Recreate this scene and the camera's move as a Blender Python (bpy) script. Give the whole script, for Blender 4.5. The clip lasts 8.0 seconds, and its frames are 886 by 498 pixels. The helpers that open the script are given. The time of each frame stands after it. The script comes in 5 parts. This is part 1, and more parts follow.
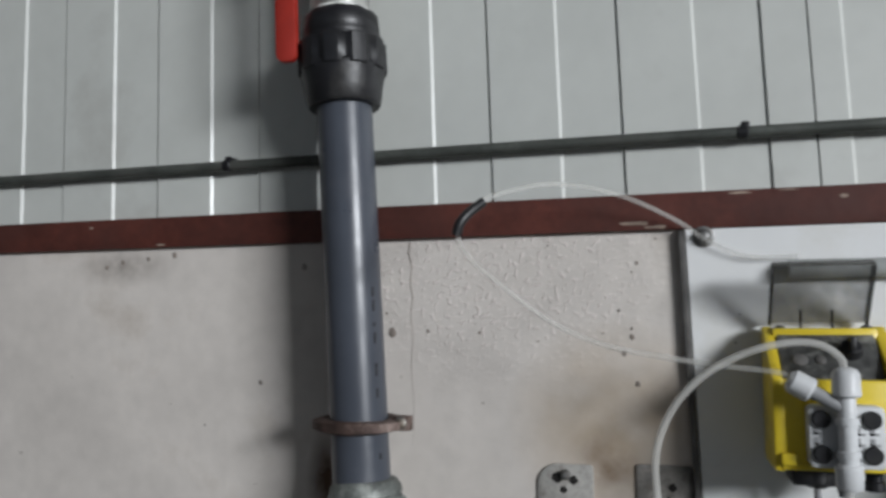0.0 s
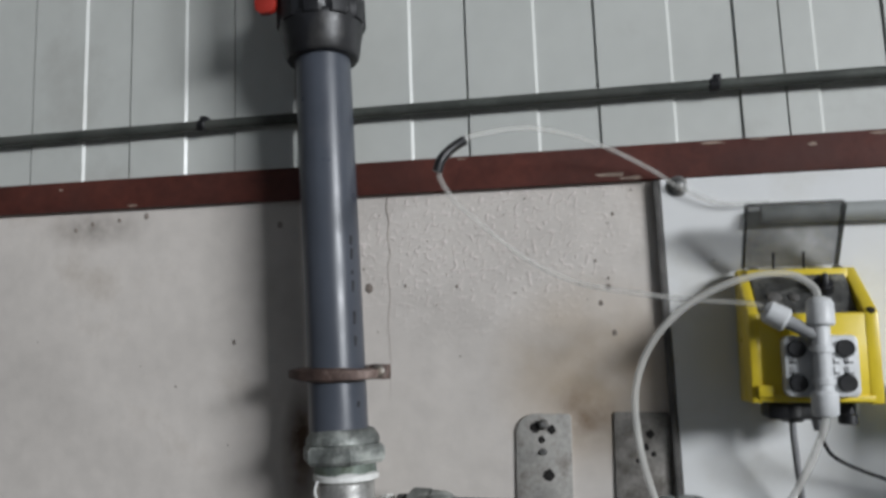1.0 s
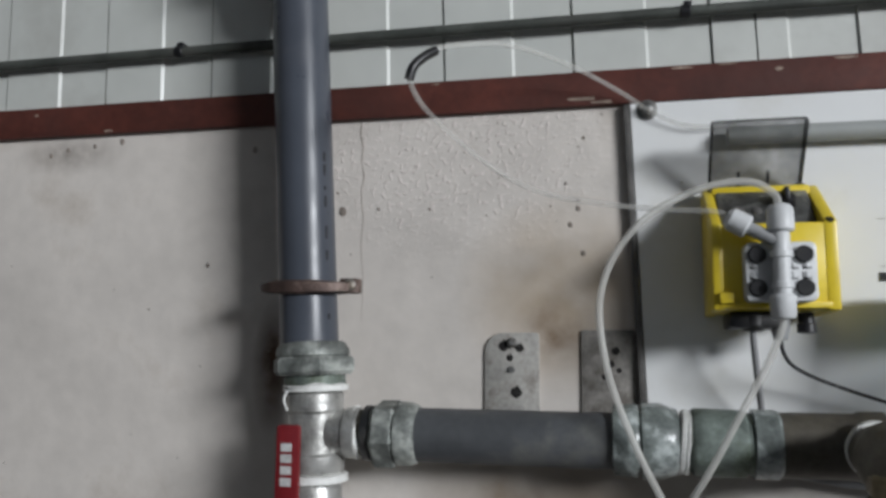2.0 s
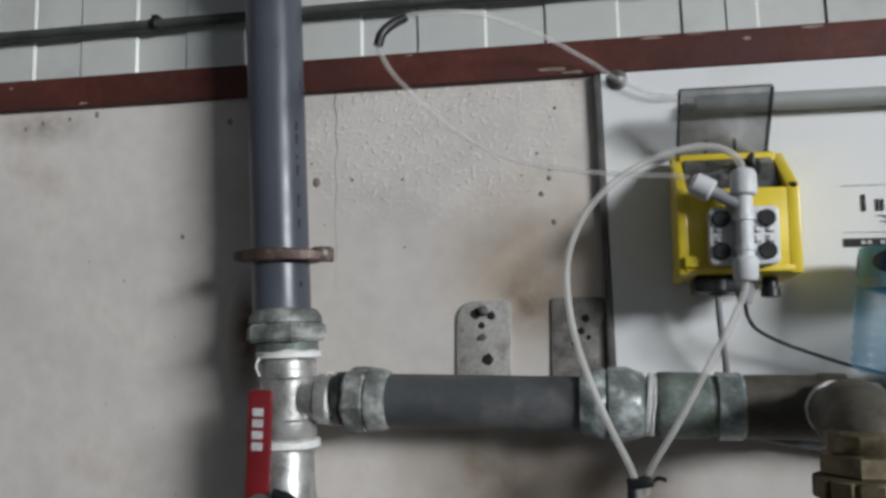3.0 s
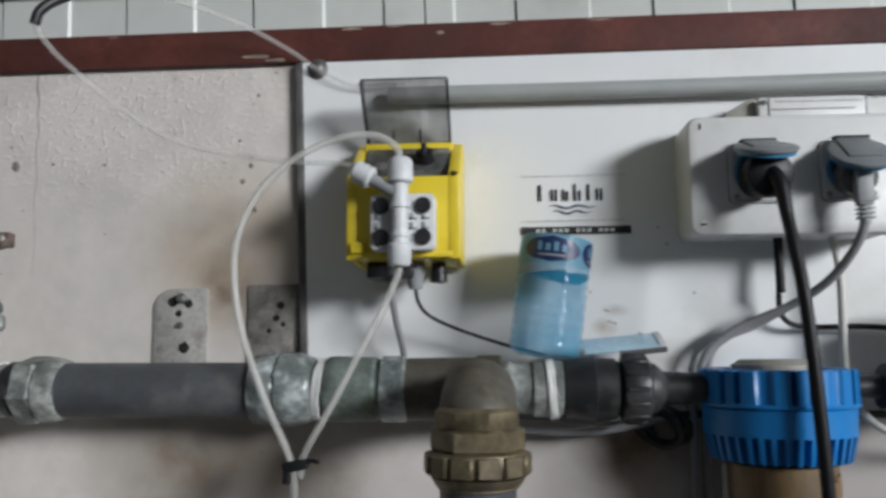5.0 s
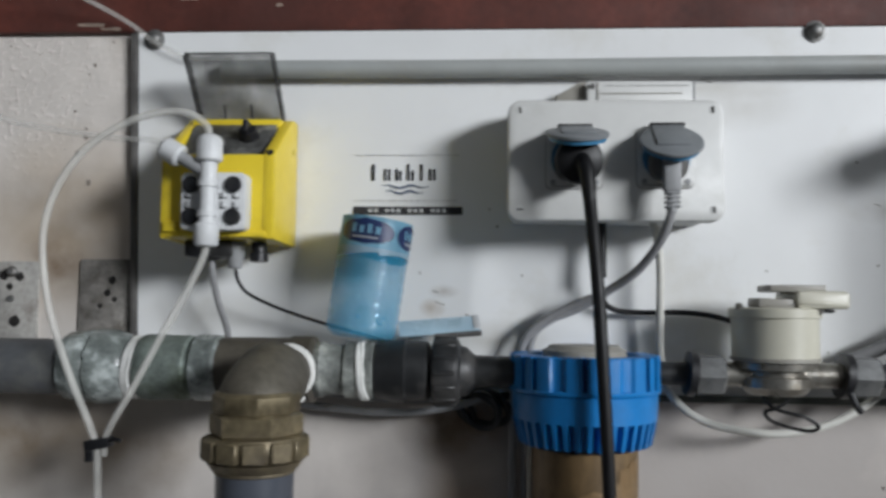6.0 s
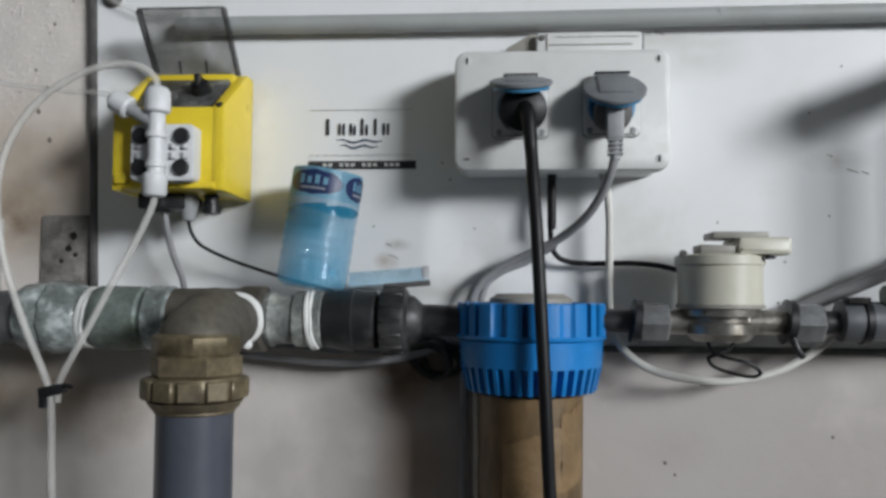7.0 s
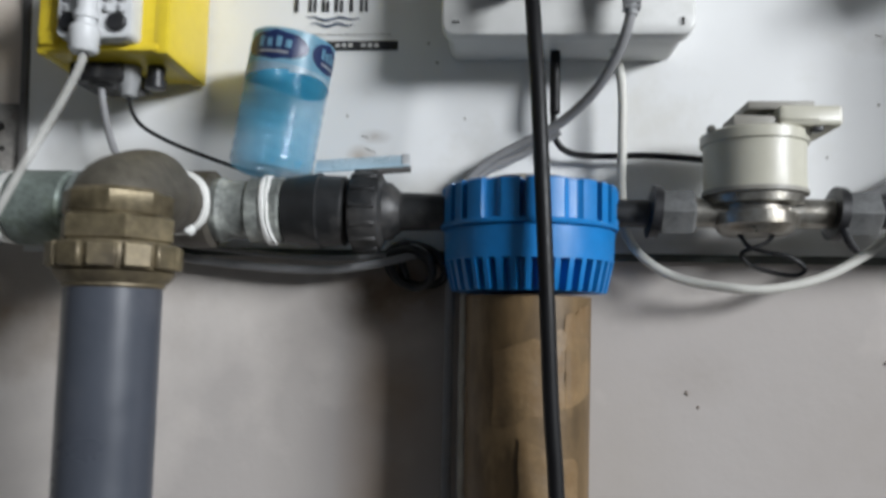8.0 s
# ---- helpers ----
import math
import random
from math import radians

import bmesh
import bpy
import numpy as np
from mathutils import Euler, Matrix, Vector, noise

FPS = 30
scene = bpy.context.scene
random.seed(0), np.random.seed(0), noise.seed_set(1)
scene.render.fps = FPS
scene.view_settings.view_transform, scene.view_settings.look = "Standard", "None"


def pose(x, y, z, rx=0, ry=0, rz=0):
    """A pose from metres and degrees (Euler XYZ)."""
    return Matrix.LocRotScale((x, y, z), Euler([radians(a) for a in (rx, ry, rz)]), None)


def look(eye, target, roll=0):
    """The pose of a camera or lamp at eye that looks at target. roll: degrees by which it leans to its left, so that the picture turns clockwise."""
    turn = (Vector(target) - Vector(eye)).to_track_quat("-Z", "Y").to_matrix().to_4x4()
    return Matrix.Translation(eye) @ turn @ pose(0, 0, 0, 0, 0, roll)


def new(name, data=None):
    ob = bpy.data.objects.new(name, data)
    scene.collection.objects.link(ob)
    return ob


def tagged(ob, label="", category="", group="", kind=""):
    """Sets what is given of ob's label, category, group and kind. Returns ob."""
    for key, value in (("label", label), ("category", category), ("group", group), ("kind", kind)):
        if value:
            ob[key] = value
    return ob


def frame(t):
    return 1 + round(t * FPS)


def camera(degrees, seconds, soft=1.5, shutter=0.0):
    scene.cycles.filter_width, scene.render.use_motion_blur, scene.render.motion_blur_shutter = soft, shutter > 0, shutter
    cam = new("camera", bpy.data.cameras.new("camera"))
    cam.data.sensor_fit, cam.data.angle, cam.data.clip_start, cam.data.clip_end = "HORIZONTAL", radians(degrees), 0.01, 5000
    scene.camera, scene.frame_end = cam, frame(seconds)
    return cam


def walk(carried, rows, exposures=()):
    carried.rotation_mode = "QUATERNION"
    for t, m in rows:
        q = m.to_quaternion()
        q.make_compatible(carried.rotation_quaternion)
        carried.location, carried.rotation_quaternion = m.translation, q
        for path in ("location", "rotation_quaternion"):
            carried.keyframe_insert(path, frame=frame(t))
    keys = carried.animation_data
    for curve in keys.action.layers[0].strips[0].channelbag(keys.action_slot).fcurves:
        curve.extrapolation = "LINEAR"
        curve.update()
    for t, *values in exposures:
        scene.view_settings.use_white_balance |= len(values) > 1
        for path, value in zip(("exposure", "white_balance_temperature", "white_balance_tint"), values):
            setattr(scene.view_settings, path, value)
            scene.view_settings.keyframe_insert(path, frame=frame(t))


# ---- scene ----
cam = camera(58.0, 8.0, soft=3.1, shutter=0.4)
EXPO, KEY, FILL = 0.0, 574.0, 2.0
PATH = [
    (0, (0.093, -0.088, 1.532), (-0.464, 1.822, 1.737), -0.1),
    (0.1, (0.091, -0.087, 1.520), (-0.435, 1.828, 1.755), -0.0),
    (0.2, (0.089, -0.087, 1.509), (-0.415, 1.831, 1.771), 0.1),
    (0.3, (0.087, -0.086, 1.499), (-0.390, 1.838, 1.764), 0.1),
    (0.4, (0.086, -0.085, 1.491), (-0.386, 1.841, 1.752), 0.2),
    (0.5, (0.086, -0.084, 1.485), (-0.400, 1.840, 1.732), 0.2),
    (0.6, (0.087, -0.083, 1.482), (-0.410, 1.840, 1.719), -0.2),
    (0.7, (0.088, -0.082, 1.477), (-0.414, 1.841, 1.704), -0.5),
    (0.8, (0.085, -0.082, 1.468), (-0.400, 1.843, 1.709), -0.4),
    (0.9, (0.079, -0.083, 1.457), (-0.395, 1.842, 1.718), -0.3),
    (1, (0.074, -0.084, 1.446), (-0.391, 1.842, 1.720), -0.3),
    (1.1, (0.072, -0.085, 1.437), (-0.388, 1.843, 1.709), -0.3),
    (1.2, (0.070, -0.085, 1.430), (-0.383, 1.845, 1.695), -0.4),
    (1.3, (0.069, -0.086, 1.423), (-0.394, 1.842, 1.687), -0.4),
    (1.4, (0.069, -0.086, 1.416), (-0.395, 1.842, 1.679), -0.4),
    (1.5, (0.069, -0.086, 1.407), (-0.395, 1.842, 1.668), -0.4),
    (1.6, (0.074, -0.083, 1.396), (-0.389, 1.844, 1.665), -0.2),
    (1.7, (0.081, -0.080, 1.384), (-0.375, 1.848, 1.659), 0.1),
    (2.8, (0.098, -0.079, 1.338), (-0.289, 1.869, 1.577), -0.1),
    (3, (0.111, -0.079, 1.333), (-0.298, 1.863, 1.578), 0.3),
    (3.5, (0.145, -0.076, 1.320), (-0.187, 1.880, 1.575), -0.4),
    (4, (0.194, -0.066, 1.312), (-0.065, 1.900, 1.574), -0.4),
    (4.5, (0.257, -0.052, 1.316), (0.064, 1.924, 1.561), -0.4),
    (4.7, (0.287, -0.052, 1.316), (0.114, 1.925, 1.563), -0.5),
    (5.8, (0.457, -0.041, 1.343), (0.341, 1.949, 1.505), 0.4),
    (6, (0.494, -0.038, 1.343), (0.381, 1.954, 1.482), 0.6),
    (6.2, (0.523, -0.038, 1.337), (0.408, 1.954, 1.470), 0.6),
    (6.4, (0.541, -0.038, 1.331), (0.442, 1.956, 1.451), 0.6),
    (6.5, (0.545, -0.038, 1.331), (0.445, 1.957, 1.442), 0.5),
    (6.6, (0.549, -0.038, 1.329), (0.431, 1.956, 1.445), 0.4),
    (6.8, (0.555, -0.038, 1.318), (0.413, 1.954, 1.430), 0.5),
    (7, (0.559, -0.039, 1.308), (0.412, 1.953, 1.412), 0.4),
    (7.1, (0.561, -0.038, 1.303), (0.402, 1.952, 1.408), 0.5),
    (7.2, (0.563, -0.036, 1.295), (0.386, 1.954, 1.399), 0.6),
    (7.3, (0.564, -0.031, 1.285), (0.360, 1.956, 1.391), 0.8),
    (7.4, (0.565, -0.022, 1.274), (0.336, 1.963, 1.362), 0.9),
    (7.5, (0.565, -0.010, 1.261), (0.331, 1.974, 1.348), 1.0),
    (7.6, (0.566, 0.006, 1.248), (0.347, 1.992, 1.326), 1.0),
    (7.7, (0.565, 0.025, 1.235), (0.347, 2.010, 1.334), 1.1),
    (7.8, (0.565, 0.046, 1.220), (0.357, 2.032, 1.327), 1.1),
    (7.9, (0.564, 0.069, 1.206), (0.404, 2.057, 1.353), 1.2),
    (8, (0.563, 0.093, 1.190), (0.423, 2.080, 1.367), 1.2),
]
walk(cam, [(t, look(eye, target, roll)) for t, eye, target, roll in PATH], [(0.0, EXPO + 0.10), (3.0, EXPO + 0.08), (4.0, EXPO + 0.16), (4.7, EXPO + 0.18), (6.0, EXPO + 0.10), (7.0, EXPO + 0.12), (7.5, EXPO + 0.14), (8.0, EXPO + 0.37)])

# ---- world and daylight ----
world = bpy.data.worlds.new("sky")
scene.world = world
world.use_nodes = True
sky = world.node_tree.nodes.new("ShaderNodeTexSky")
sky.sky_type, sky.sun_disc = "NISHITA", False
sky.sun_elevation, sky.sun_rotation = radians(40), radians(120)
world.node_tree.links.new(sky.outputs[0], world.node_tree.nodes["Background"].inputs[0])
world.node_tree.nodes["Background"].inputs[1].default_value = 0.1


def area_light(name, eye, target, width, height, watts, colour):
    lamp = bpy.data.lights.new(name, "AREA")
    lamp.shape, lamp.size, lamp.size_y, lamp.energy, lamp.color = "RECTANGLE", width, height, watts, colour
    ob = new(name, lamp)
    ob.matrix_world = look(eye, target)
    return ob


# daylight in the opening of the side wall, and a weak fill lamp added at the rear
area_light("daylight_side", (5.19, -3.80, 2.92), (0.0, -3.80, 2.92), 2.9, 1.05, KEY, (0.92, 0.955, 1.0))
area_light("fill_rear", (-1.6, -5.99, 3.3), (-1.6, 0.0, 3.3), 2.0, 1.4, FILL, (0.92, 0.955, 1.0))


# ---- materials ----
def mat(name, base, rough=0.5, metal=0.0, vary=0.15, scale=30.0, dirt=None, dirt_amount=0.0, dirt_scale=8.0,
        bump=0.1, bump_scale=120.0, coat=0.0, gloss=0.5, stretch=(1, 1, 1)):
    """Base colour varied at two scales, patches of dirt with their own outline, fine relief."""
    m = bpy.data.materials.new(name)
    m.use_nodes = True
    nt = m.node_tree
    N, L = nt.nodes, nt.links
    bsdf = N["Principled BSDF"]
    tex = N.new("ShaderNodeTexCoord")
    mp = N.new("ShaderNodeMapping")
    mp.inputs["Scale"].default_value = stretch
    L.new(tex.outputs["Object"], mp.inputs[0])

    def noise_tex(sc, detail=4.0, roughness=0.55):
        n = N.new("ShaderNodeTexNoise")
        n.inputs["Scale"].default_value, n.inputs["Detail"].default_value, n.inputs["Roughness"].default_value = sc, detail, roughness
        L.new(mp.outputs[0], n.inputs["Vector"])
        return n.outputs["Fac"]

    def ramp(fac, a, b, ca=(0, 0, 0, 1), cb=(1, 1, 1, 1)):
        r = N.new("ShaderNodeValToRGB")
        r.color_ramp.elements[0].position, r.color_ramp.elements[1].position = a, b
        r.color_ramp.elements[0].color, r.color_ramp.elements[1].color = ca, cb
        L.new(fac, r.inputs[0])
        return r.outputs[0]

    def mix(fac, a, b, mode="MIX"):
        x = N.new("ShaderNodeMix")
        x.data_type, x.blend_type = "RGBA", mode
        for sock, v in ((x.inputs[0], fac), (x.inputs[6], a), (x.inputs[7], b)):
            if isinstance(v, (int, float)):
                sock.default_value = v
            elif isinstance(v, tuple):
                sock.default_value = (*v[:3], 1)
            else:
                L.new(v, sock)
        return x.outputs[2]

    lo = tuple(c * (1 - vary) for c in base)
    hi = tuple(min(1, c * (1 + vary)) for c in base)
    col = mix(ramp(noise_tex(scale), 0.3, 0.7), lo, hi)
    col = mix(ramp(noise_tex(scale * 7, 2.0), 0.35, 0.75), col, mix(1.0, col, (1 - vary * 0.7,) * 3, "MULTIPLY"))
    if dirt:
        col = mix(ramp(noise_tex(dirt_scale, 8.0, 0.65), 0.62 - 0.25 * dirt_amount, 0.78 - 0.2 * dirt_amount), col, dirt)
    L.new(col, bsdf.inputs["Base Color"])
    rr = ramp(noise_tex(scale * 2.3), 0.25, 0.8, (max(0.02, rough - 0.1),) * 3 + (1,), (min(1, rough + 0.12),) * 3 + (1,))
    L.new(rr, bsdf.inputs["Roughness"])
    bsdf.inputs["Metallic"].default_value = metal
    bsdf.inputs["Coat Weight"].default_value = coat
    bsdf.inputs["Specular IOR Level"].default_value = gloss
    bp = N.new("ShaderNodeBump")
    bp.inputs["Strength"].default_value, bp.inputs["Distance"].default_value = bump, 0.002
    L.new(noise_tex(bump_scale, 5.0), bp.inputs["Height"])
    L.new(bp.outputs[0], bsdf.inputs["Normal"])
    return m


def clear(name, tint, rough=0.05, alpha=0.3, scale=40.0):
    """Thin tinted clear plastic, scratched and dusty."""
    m = bpy.data.materials.new(name)
    m.use_nodes = True
    N, L = m.node_tree.nodes, m.node_tree.links
    bsdf = N["Principled BSDF"]
    bsdf.inputs["Base Color"].default_value = (*tint, 1)
    bsdf.inputs["Roughness"].default_value = rough
    tex = N.new("ShaderNodeTexCoord")
    n = N.new("ShaderNodeTexNoise")
    n.inputs["Scale"].default_value, n.inputs["Detail"].default_value = scale, 6
    L.new(tex.outputs["Object"], n.inputs["Vector"])
    mr = N.new("ShaderNodeMapRange")
    mr.inputs["To Min"].default_value, mr.inputs["To Max"].default_value = alpha * 0.75, min(1, alpha * 1.3)
    mr.inputs["From Min"].default_value, mr.inputs["From Max"].default_value = 0.3, 0.7
    L.new(n.outputs["Fac"], mr.inputs["Value"])
    L.new(mr.outputs[0], bsdf.inputs["Alpha"])
    return m


def tint_patch(m, centre, origin, size, colour, amount, prev, breakup=18.0):
    """A ragged patch of colour round a point of the surface; gives the colour and the mask."""
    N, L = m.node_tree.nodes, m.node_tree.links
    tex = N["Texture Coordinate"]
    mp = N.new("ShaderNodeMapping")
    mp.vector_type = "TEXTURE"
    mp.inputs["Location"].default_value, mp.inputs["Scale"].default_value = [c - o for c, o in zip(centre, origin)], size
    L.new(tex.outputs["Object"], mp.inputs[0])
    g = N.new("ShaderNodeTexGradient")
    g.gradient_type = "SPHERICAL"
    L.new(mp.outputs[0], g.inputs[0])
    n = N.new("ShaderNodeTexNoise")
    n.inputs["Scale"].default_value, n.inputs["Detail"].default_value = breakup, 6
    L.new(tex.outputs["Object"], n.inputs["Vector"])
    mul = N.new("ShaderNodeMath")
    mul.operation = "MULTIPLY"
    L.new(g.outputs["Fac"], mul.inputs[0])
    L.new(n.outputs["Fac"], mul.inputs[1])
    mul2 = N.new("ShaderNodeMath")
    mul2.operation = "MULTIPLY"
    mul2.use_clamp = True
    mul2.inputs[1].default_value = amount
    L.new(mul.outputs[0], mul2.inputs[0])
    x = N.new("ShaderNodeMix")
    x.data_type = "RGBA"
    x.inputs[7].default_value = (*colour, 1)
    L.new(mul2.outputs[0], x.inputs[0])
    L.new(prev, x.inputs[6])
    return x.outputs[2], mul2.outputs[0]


def white_board_coat():
    """White board with grime above the socket box, a brown smudge by the bottle and a greyer lower edge."""
    m = mat("white_board", (0.80, 0.805, 0.80), 0.35, vary=0.025, scale=4, dirt=(0.70, 0.69, 0.65), dirt_amount=0.35, dirt_scale=6, bump=0.05, bump_scale=25)
    bsdf = m.node_tree.nodes["Principled BSDF"]
    last = bsdf.inputs["Base Color"].links[0].from_socket
    for centre, size, colour, amount, breakup in (
            ((0.435, 0.812, 1.339), (0.016, 0.1, 0.012), (0.46, 0.38, 0.30), 1.4, 60.0),
            ((0.447, 0.812, 1.357), (0.018, 0.1, 0.008), (0.50, 0.46, 0.42), 1.6, 70.0),
            ((0.757, 0.812, 1.556), (0.075, 0.1, 0.030), (0.56, 0.54, 0.50), 1.0, 34.0),
            ((0.700, 0.812, 1.575), (0.130, 0.1, 0.014), (0.52, 0.50, 0.45), 1.4, 30.0),
            ((0.500, 0.812, 1.305), (0.110, 0.1, 0.026), (0.50, 0.49, 0.46), 1.4, 26.0),
            ((0.200, 0.812, 1.330), (0.090, 0.1, 0.030), (0.56, 0.55, 0.52), 1.4, 24.0),
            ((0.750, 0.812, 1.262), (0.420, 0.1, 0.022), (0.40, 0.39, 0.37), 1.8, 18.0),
            ((0.905, 0.812, 1.445), (0.040, 0.1, 0.016), (0.55, 0.54, 0.52), 1.5, 60.0)):
        last, _ = tint_patch(m, centre, (1.152, 0.8158, 1.2465), size, colour, amount, last, breakup)
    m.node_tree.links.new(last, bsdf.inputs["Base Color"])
    return m


def plaster():
    """Cream painted plaster: stippled coat, rust-brown stains, small dark pits, the filter's shadow painted in."""
    m = mat("cream_plaster", (0.675, 0.627, 0.579), 0.85, vary=0.11, scale=6.0, dirt=(0.54, 0.485, 0.43), dirt_amount=0.28,
            dirt_scale=6.0, bump=0.25, bump_scale=55.0)
    N, L = m.node_tree.nodes, m.node_tree.links
    bsdf = N["Principled BSDF"]
    tex = N["Texture Coordinate"]
    last = bsdf.inputs["Base Color"].links[0].from_socket

    def blob(centre, size, colour, amount, prev, breakup=18.0):
        return tint_patch(m, centre, (1.3, 0.92, 0.0), size, colour, amount, prev, breakup)

    # greyer and darker wall colour on the stretch under the board
    last, _ = blob((0.80, 0.82, 0.98), (0.95, 0.4, 0.40), (0.455, 0.42, 0.395), 4.2, last, 16.0)
    last, _ = blob((0.03, 0.82, 1.43), (0.13, 0.1, 0.12), (0.40, 0.29, 0.17), 1.5, last)
    last, _ = blob((-0.02, 0.82, 1.20), (0.14, 0.1, 0.09), (0.25, 0.19, 0.13), 1.8, last)
    last, _ = blob((-0.318, 0.82, 1.345), (0.028, 0.1, 0.085), (0.11, 0.065, 0.04), 2.6, last, 22.0)
    last, _ = blob((-0.62, 0.82, 1.62), (0.09, 0.1, 0.03), (0.14, 0.11, 0.09), 1.0, last, 70.0)
    # dark brown patch beneath the union
    last, _ = blob((0.465, 0.82, 1.215), (0.075, 0.1, 0.05), (0.13, 0.09, 0.06), 2.2, last, 30.0)
    # brown column that deepens the filter's cast shadow, put into the wall colour
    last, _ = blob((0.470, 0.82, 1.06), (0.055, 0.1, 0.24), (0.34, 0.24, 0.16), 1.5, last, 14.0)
    last, _ = blob((0.015, 0.82, 1.385), (0.055, 0.1, 0.05), (0.20, 0.14, 0.09), 1.6, last, 45.0)
    last, _ = blob((0.10, 0.82, 1.19), (0.10, 0.1, 0.07), (0.26, 0.19, 0.12), 1.4, last, 24.0)
    last, _ = blob((0.74, 0.82, 1.145), (0.050, 0.1, 0.030), (0.36, 0.32, 0.29), 0.7, last, 90.0)
    last, _ = blob((0.93, 0.82, 1.08), (0.16, 0.1, 0.14), (0.40, 0.36, 0.33), 1.2, last, 46.0)
    last, _ = blob((0.66, 0.82, 1.02), (0.08, 0.1, 0.16), (0.42, 0.38, 0.34), 1.1, last, 38.0)
    # small dark pits
    v = N.new("ShaderNodeTexVoronoi")
    v.inputs["Scale"].default_value = 16
    L.new(tex.outputs["Object"], v.inputs["Vector"])
    lt = N.new("ShaderNodeMath")
    lt.operation = "LESS_THAN"
    lt.inputs[1].default_value = 0.03
    L.new(v.outputs["Distance"], lt.inputs[0])
    n = N.new("ShaderNodeTexNoise")
    n.inputs["Scale"].default_value = 7
    L.new(tex.outputs["Object"], n.inputs["Vector"])
    gt = N.new("ShaderNodeMath")
    gt.operation = "GREATER_THAN"
    gt.inputs[1].default_value = 0.5
    L.new(n.outputs["Fac"], gt.inputs[0])
    mm = N.new("ShaderNodeMath")
    mm.operation = "MULTIPLY"
    L.new(lt.outputs[0], mm.inputs[0])
    L.new(gt.outputs[0], mm.inputs[1])
    x = N.new("ShaderNodeMix")
    x.data_type = "RGBA"
    x.inputs[7].default_value = (0.24, 0.20, 0.17, 1)
    L.new(mm.outputs[0], x.inputs[0])
    L.new(last, x.inputs[6])
    L.new(x.outputs[2], bsdf.inputs["Base Color"])
    # flaked stipple below the beam
    dummy, mask = blob((-0.12, 0.82, 1.605), (0.25, 0.2, 0.15), (0, 0, 0), 3.0, last)
    n2 = N.new("ShaderNodeTexNoise")
    n2.inputs["Scale"].default_value, n2.inputs["Detail"].default_value = 150, 7
    L.new(tex.outputs["Object"], n2.inputs["Vector"])
    r2 = N.new("ShaderNodeMapRange")
    r2.inputs["From Min"].default_value, r2.inputs["From Max"].default_value = 0.53, 0.64
    L.new(n2.outputs["Fac"], r2.inputs["Value"])
    m2 = N.new("ShaderNodeMath")
    m2.operation = "MULTIPLY"
    L.new(mask, m2.inputs[0])
    L.new(r2.outputs[0], m2.inputs[1])
    flake = N.new("ShaderNodeMath")
    flake.operation = "MULTIPLY"
    flake.inputs[1].default_value = 0.45
    L.new(m2.outputs[0], flake.inputs[0])
    pale = N.new("ShaderNodeMix")
    pale.data_type = "RGBA"
    pale.inputs[7].default_value = (0.80, 0.71, 0.68, 1)
    L.new(flake.outputs[0], pale.inputs[0])
    L.new(x.outputs[2], pale.inputs[6])
    L.new(pale.outputs[2], bsdf.inputs["Base Color"])
    b2 = N.new("ShaderNodeBump")
    b2.inputs["Strength"].default_value, b2.inputs["Distance"].default_value = 0.6, 0.0012
    L.new(m2.outputs[0], b2.inputs["Height"])
    L.new(bsdf.inputs["Normal"].links[0].from_socket, b2.inputs["Normal"])
    L.new(b2.outputs[0], bsdf.inputs["Normal"])
    return m


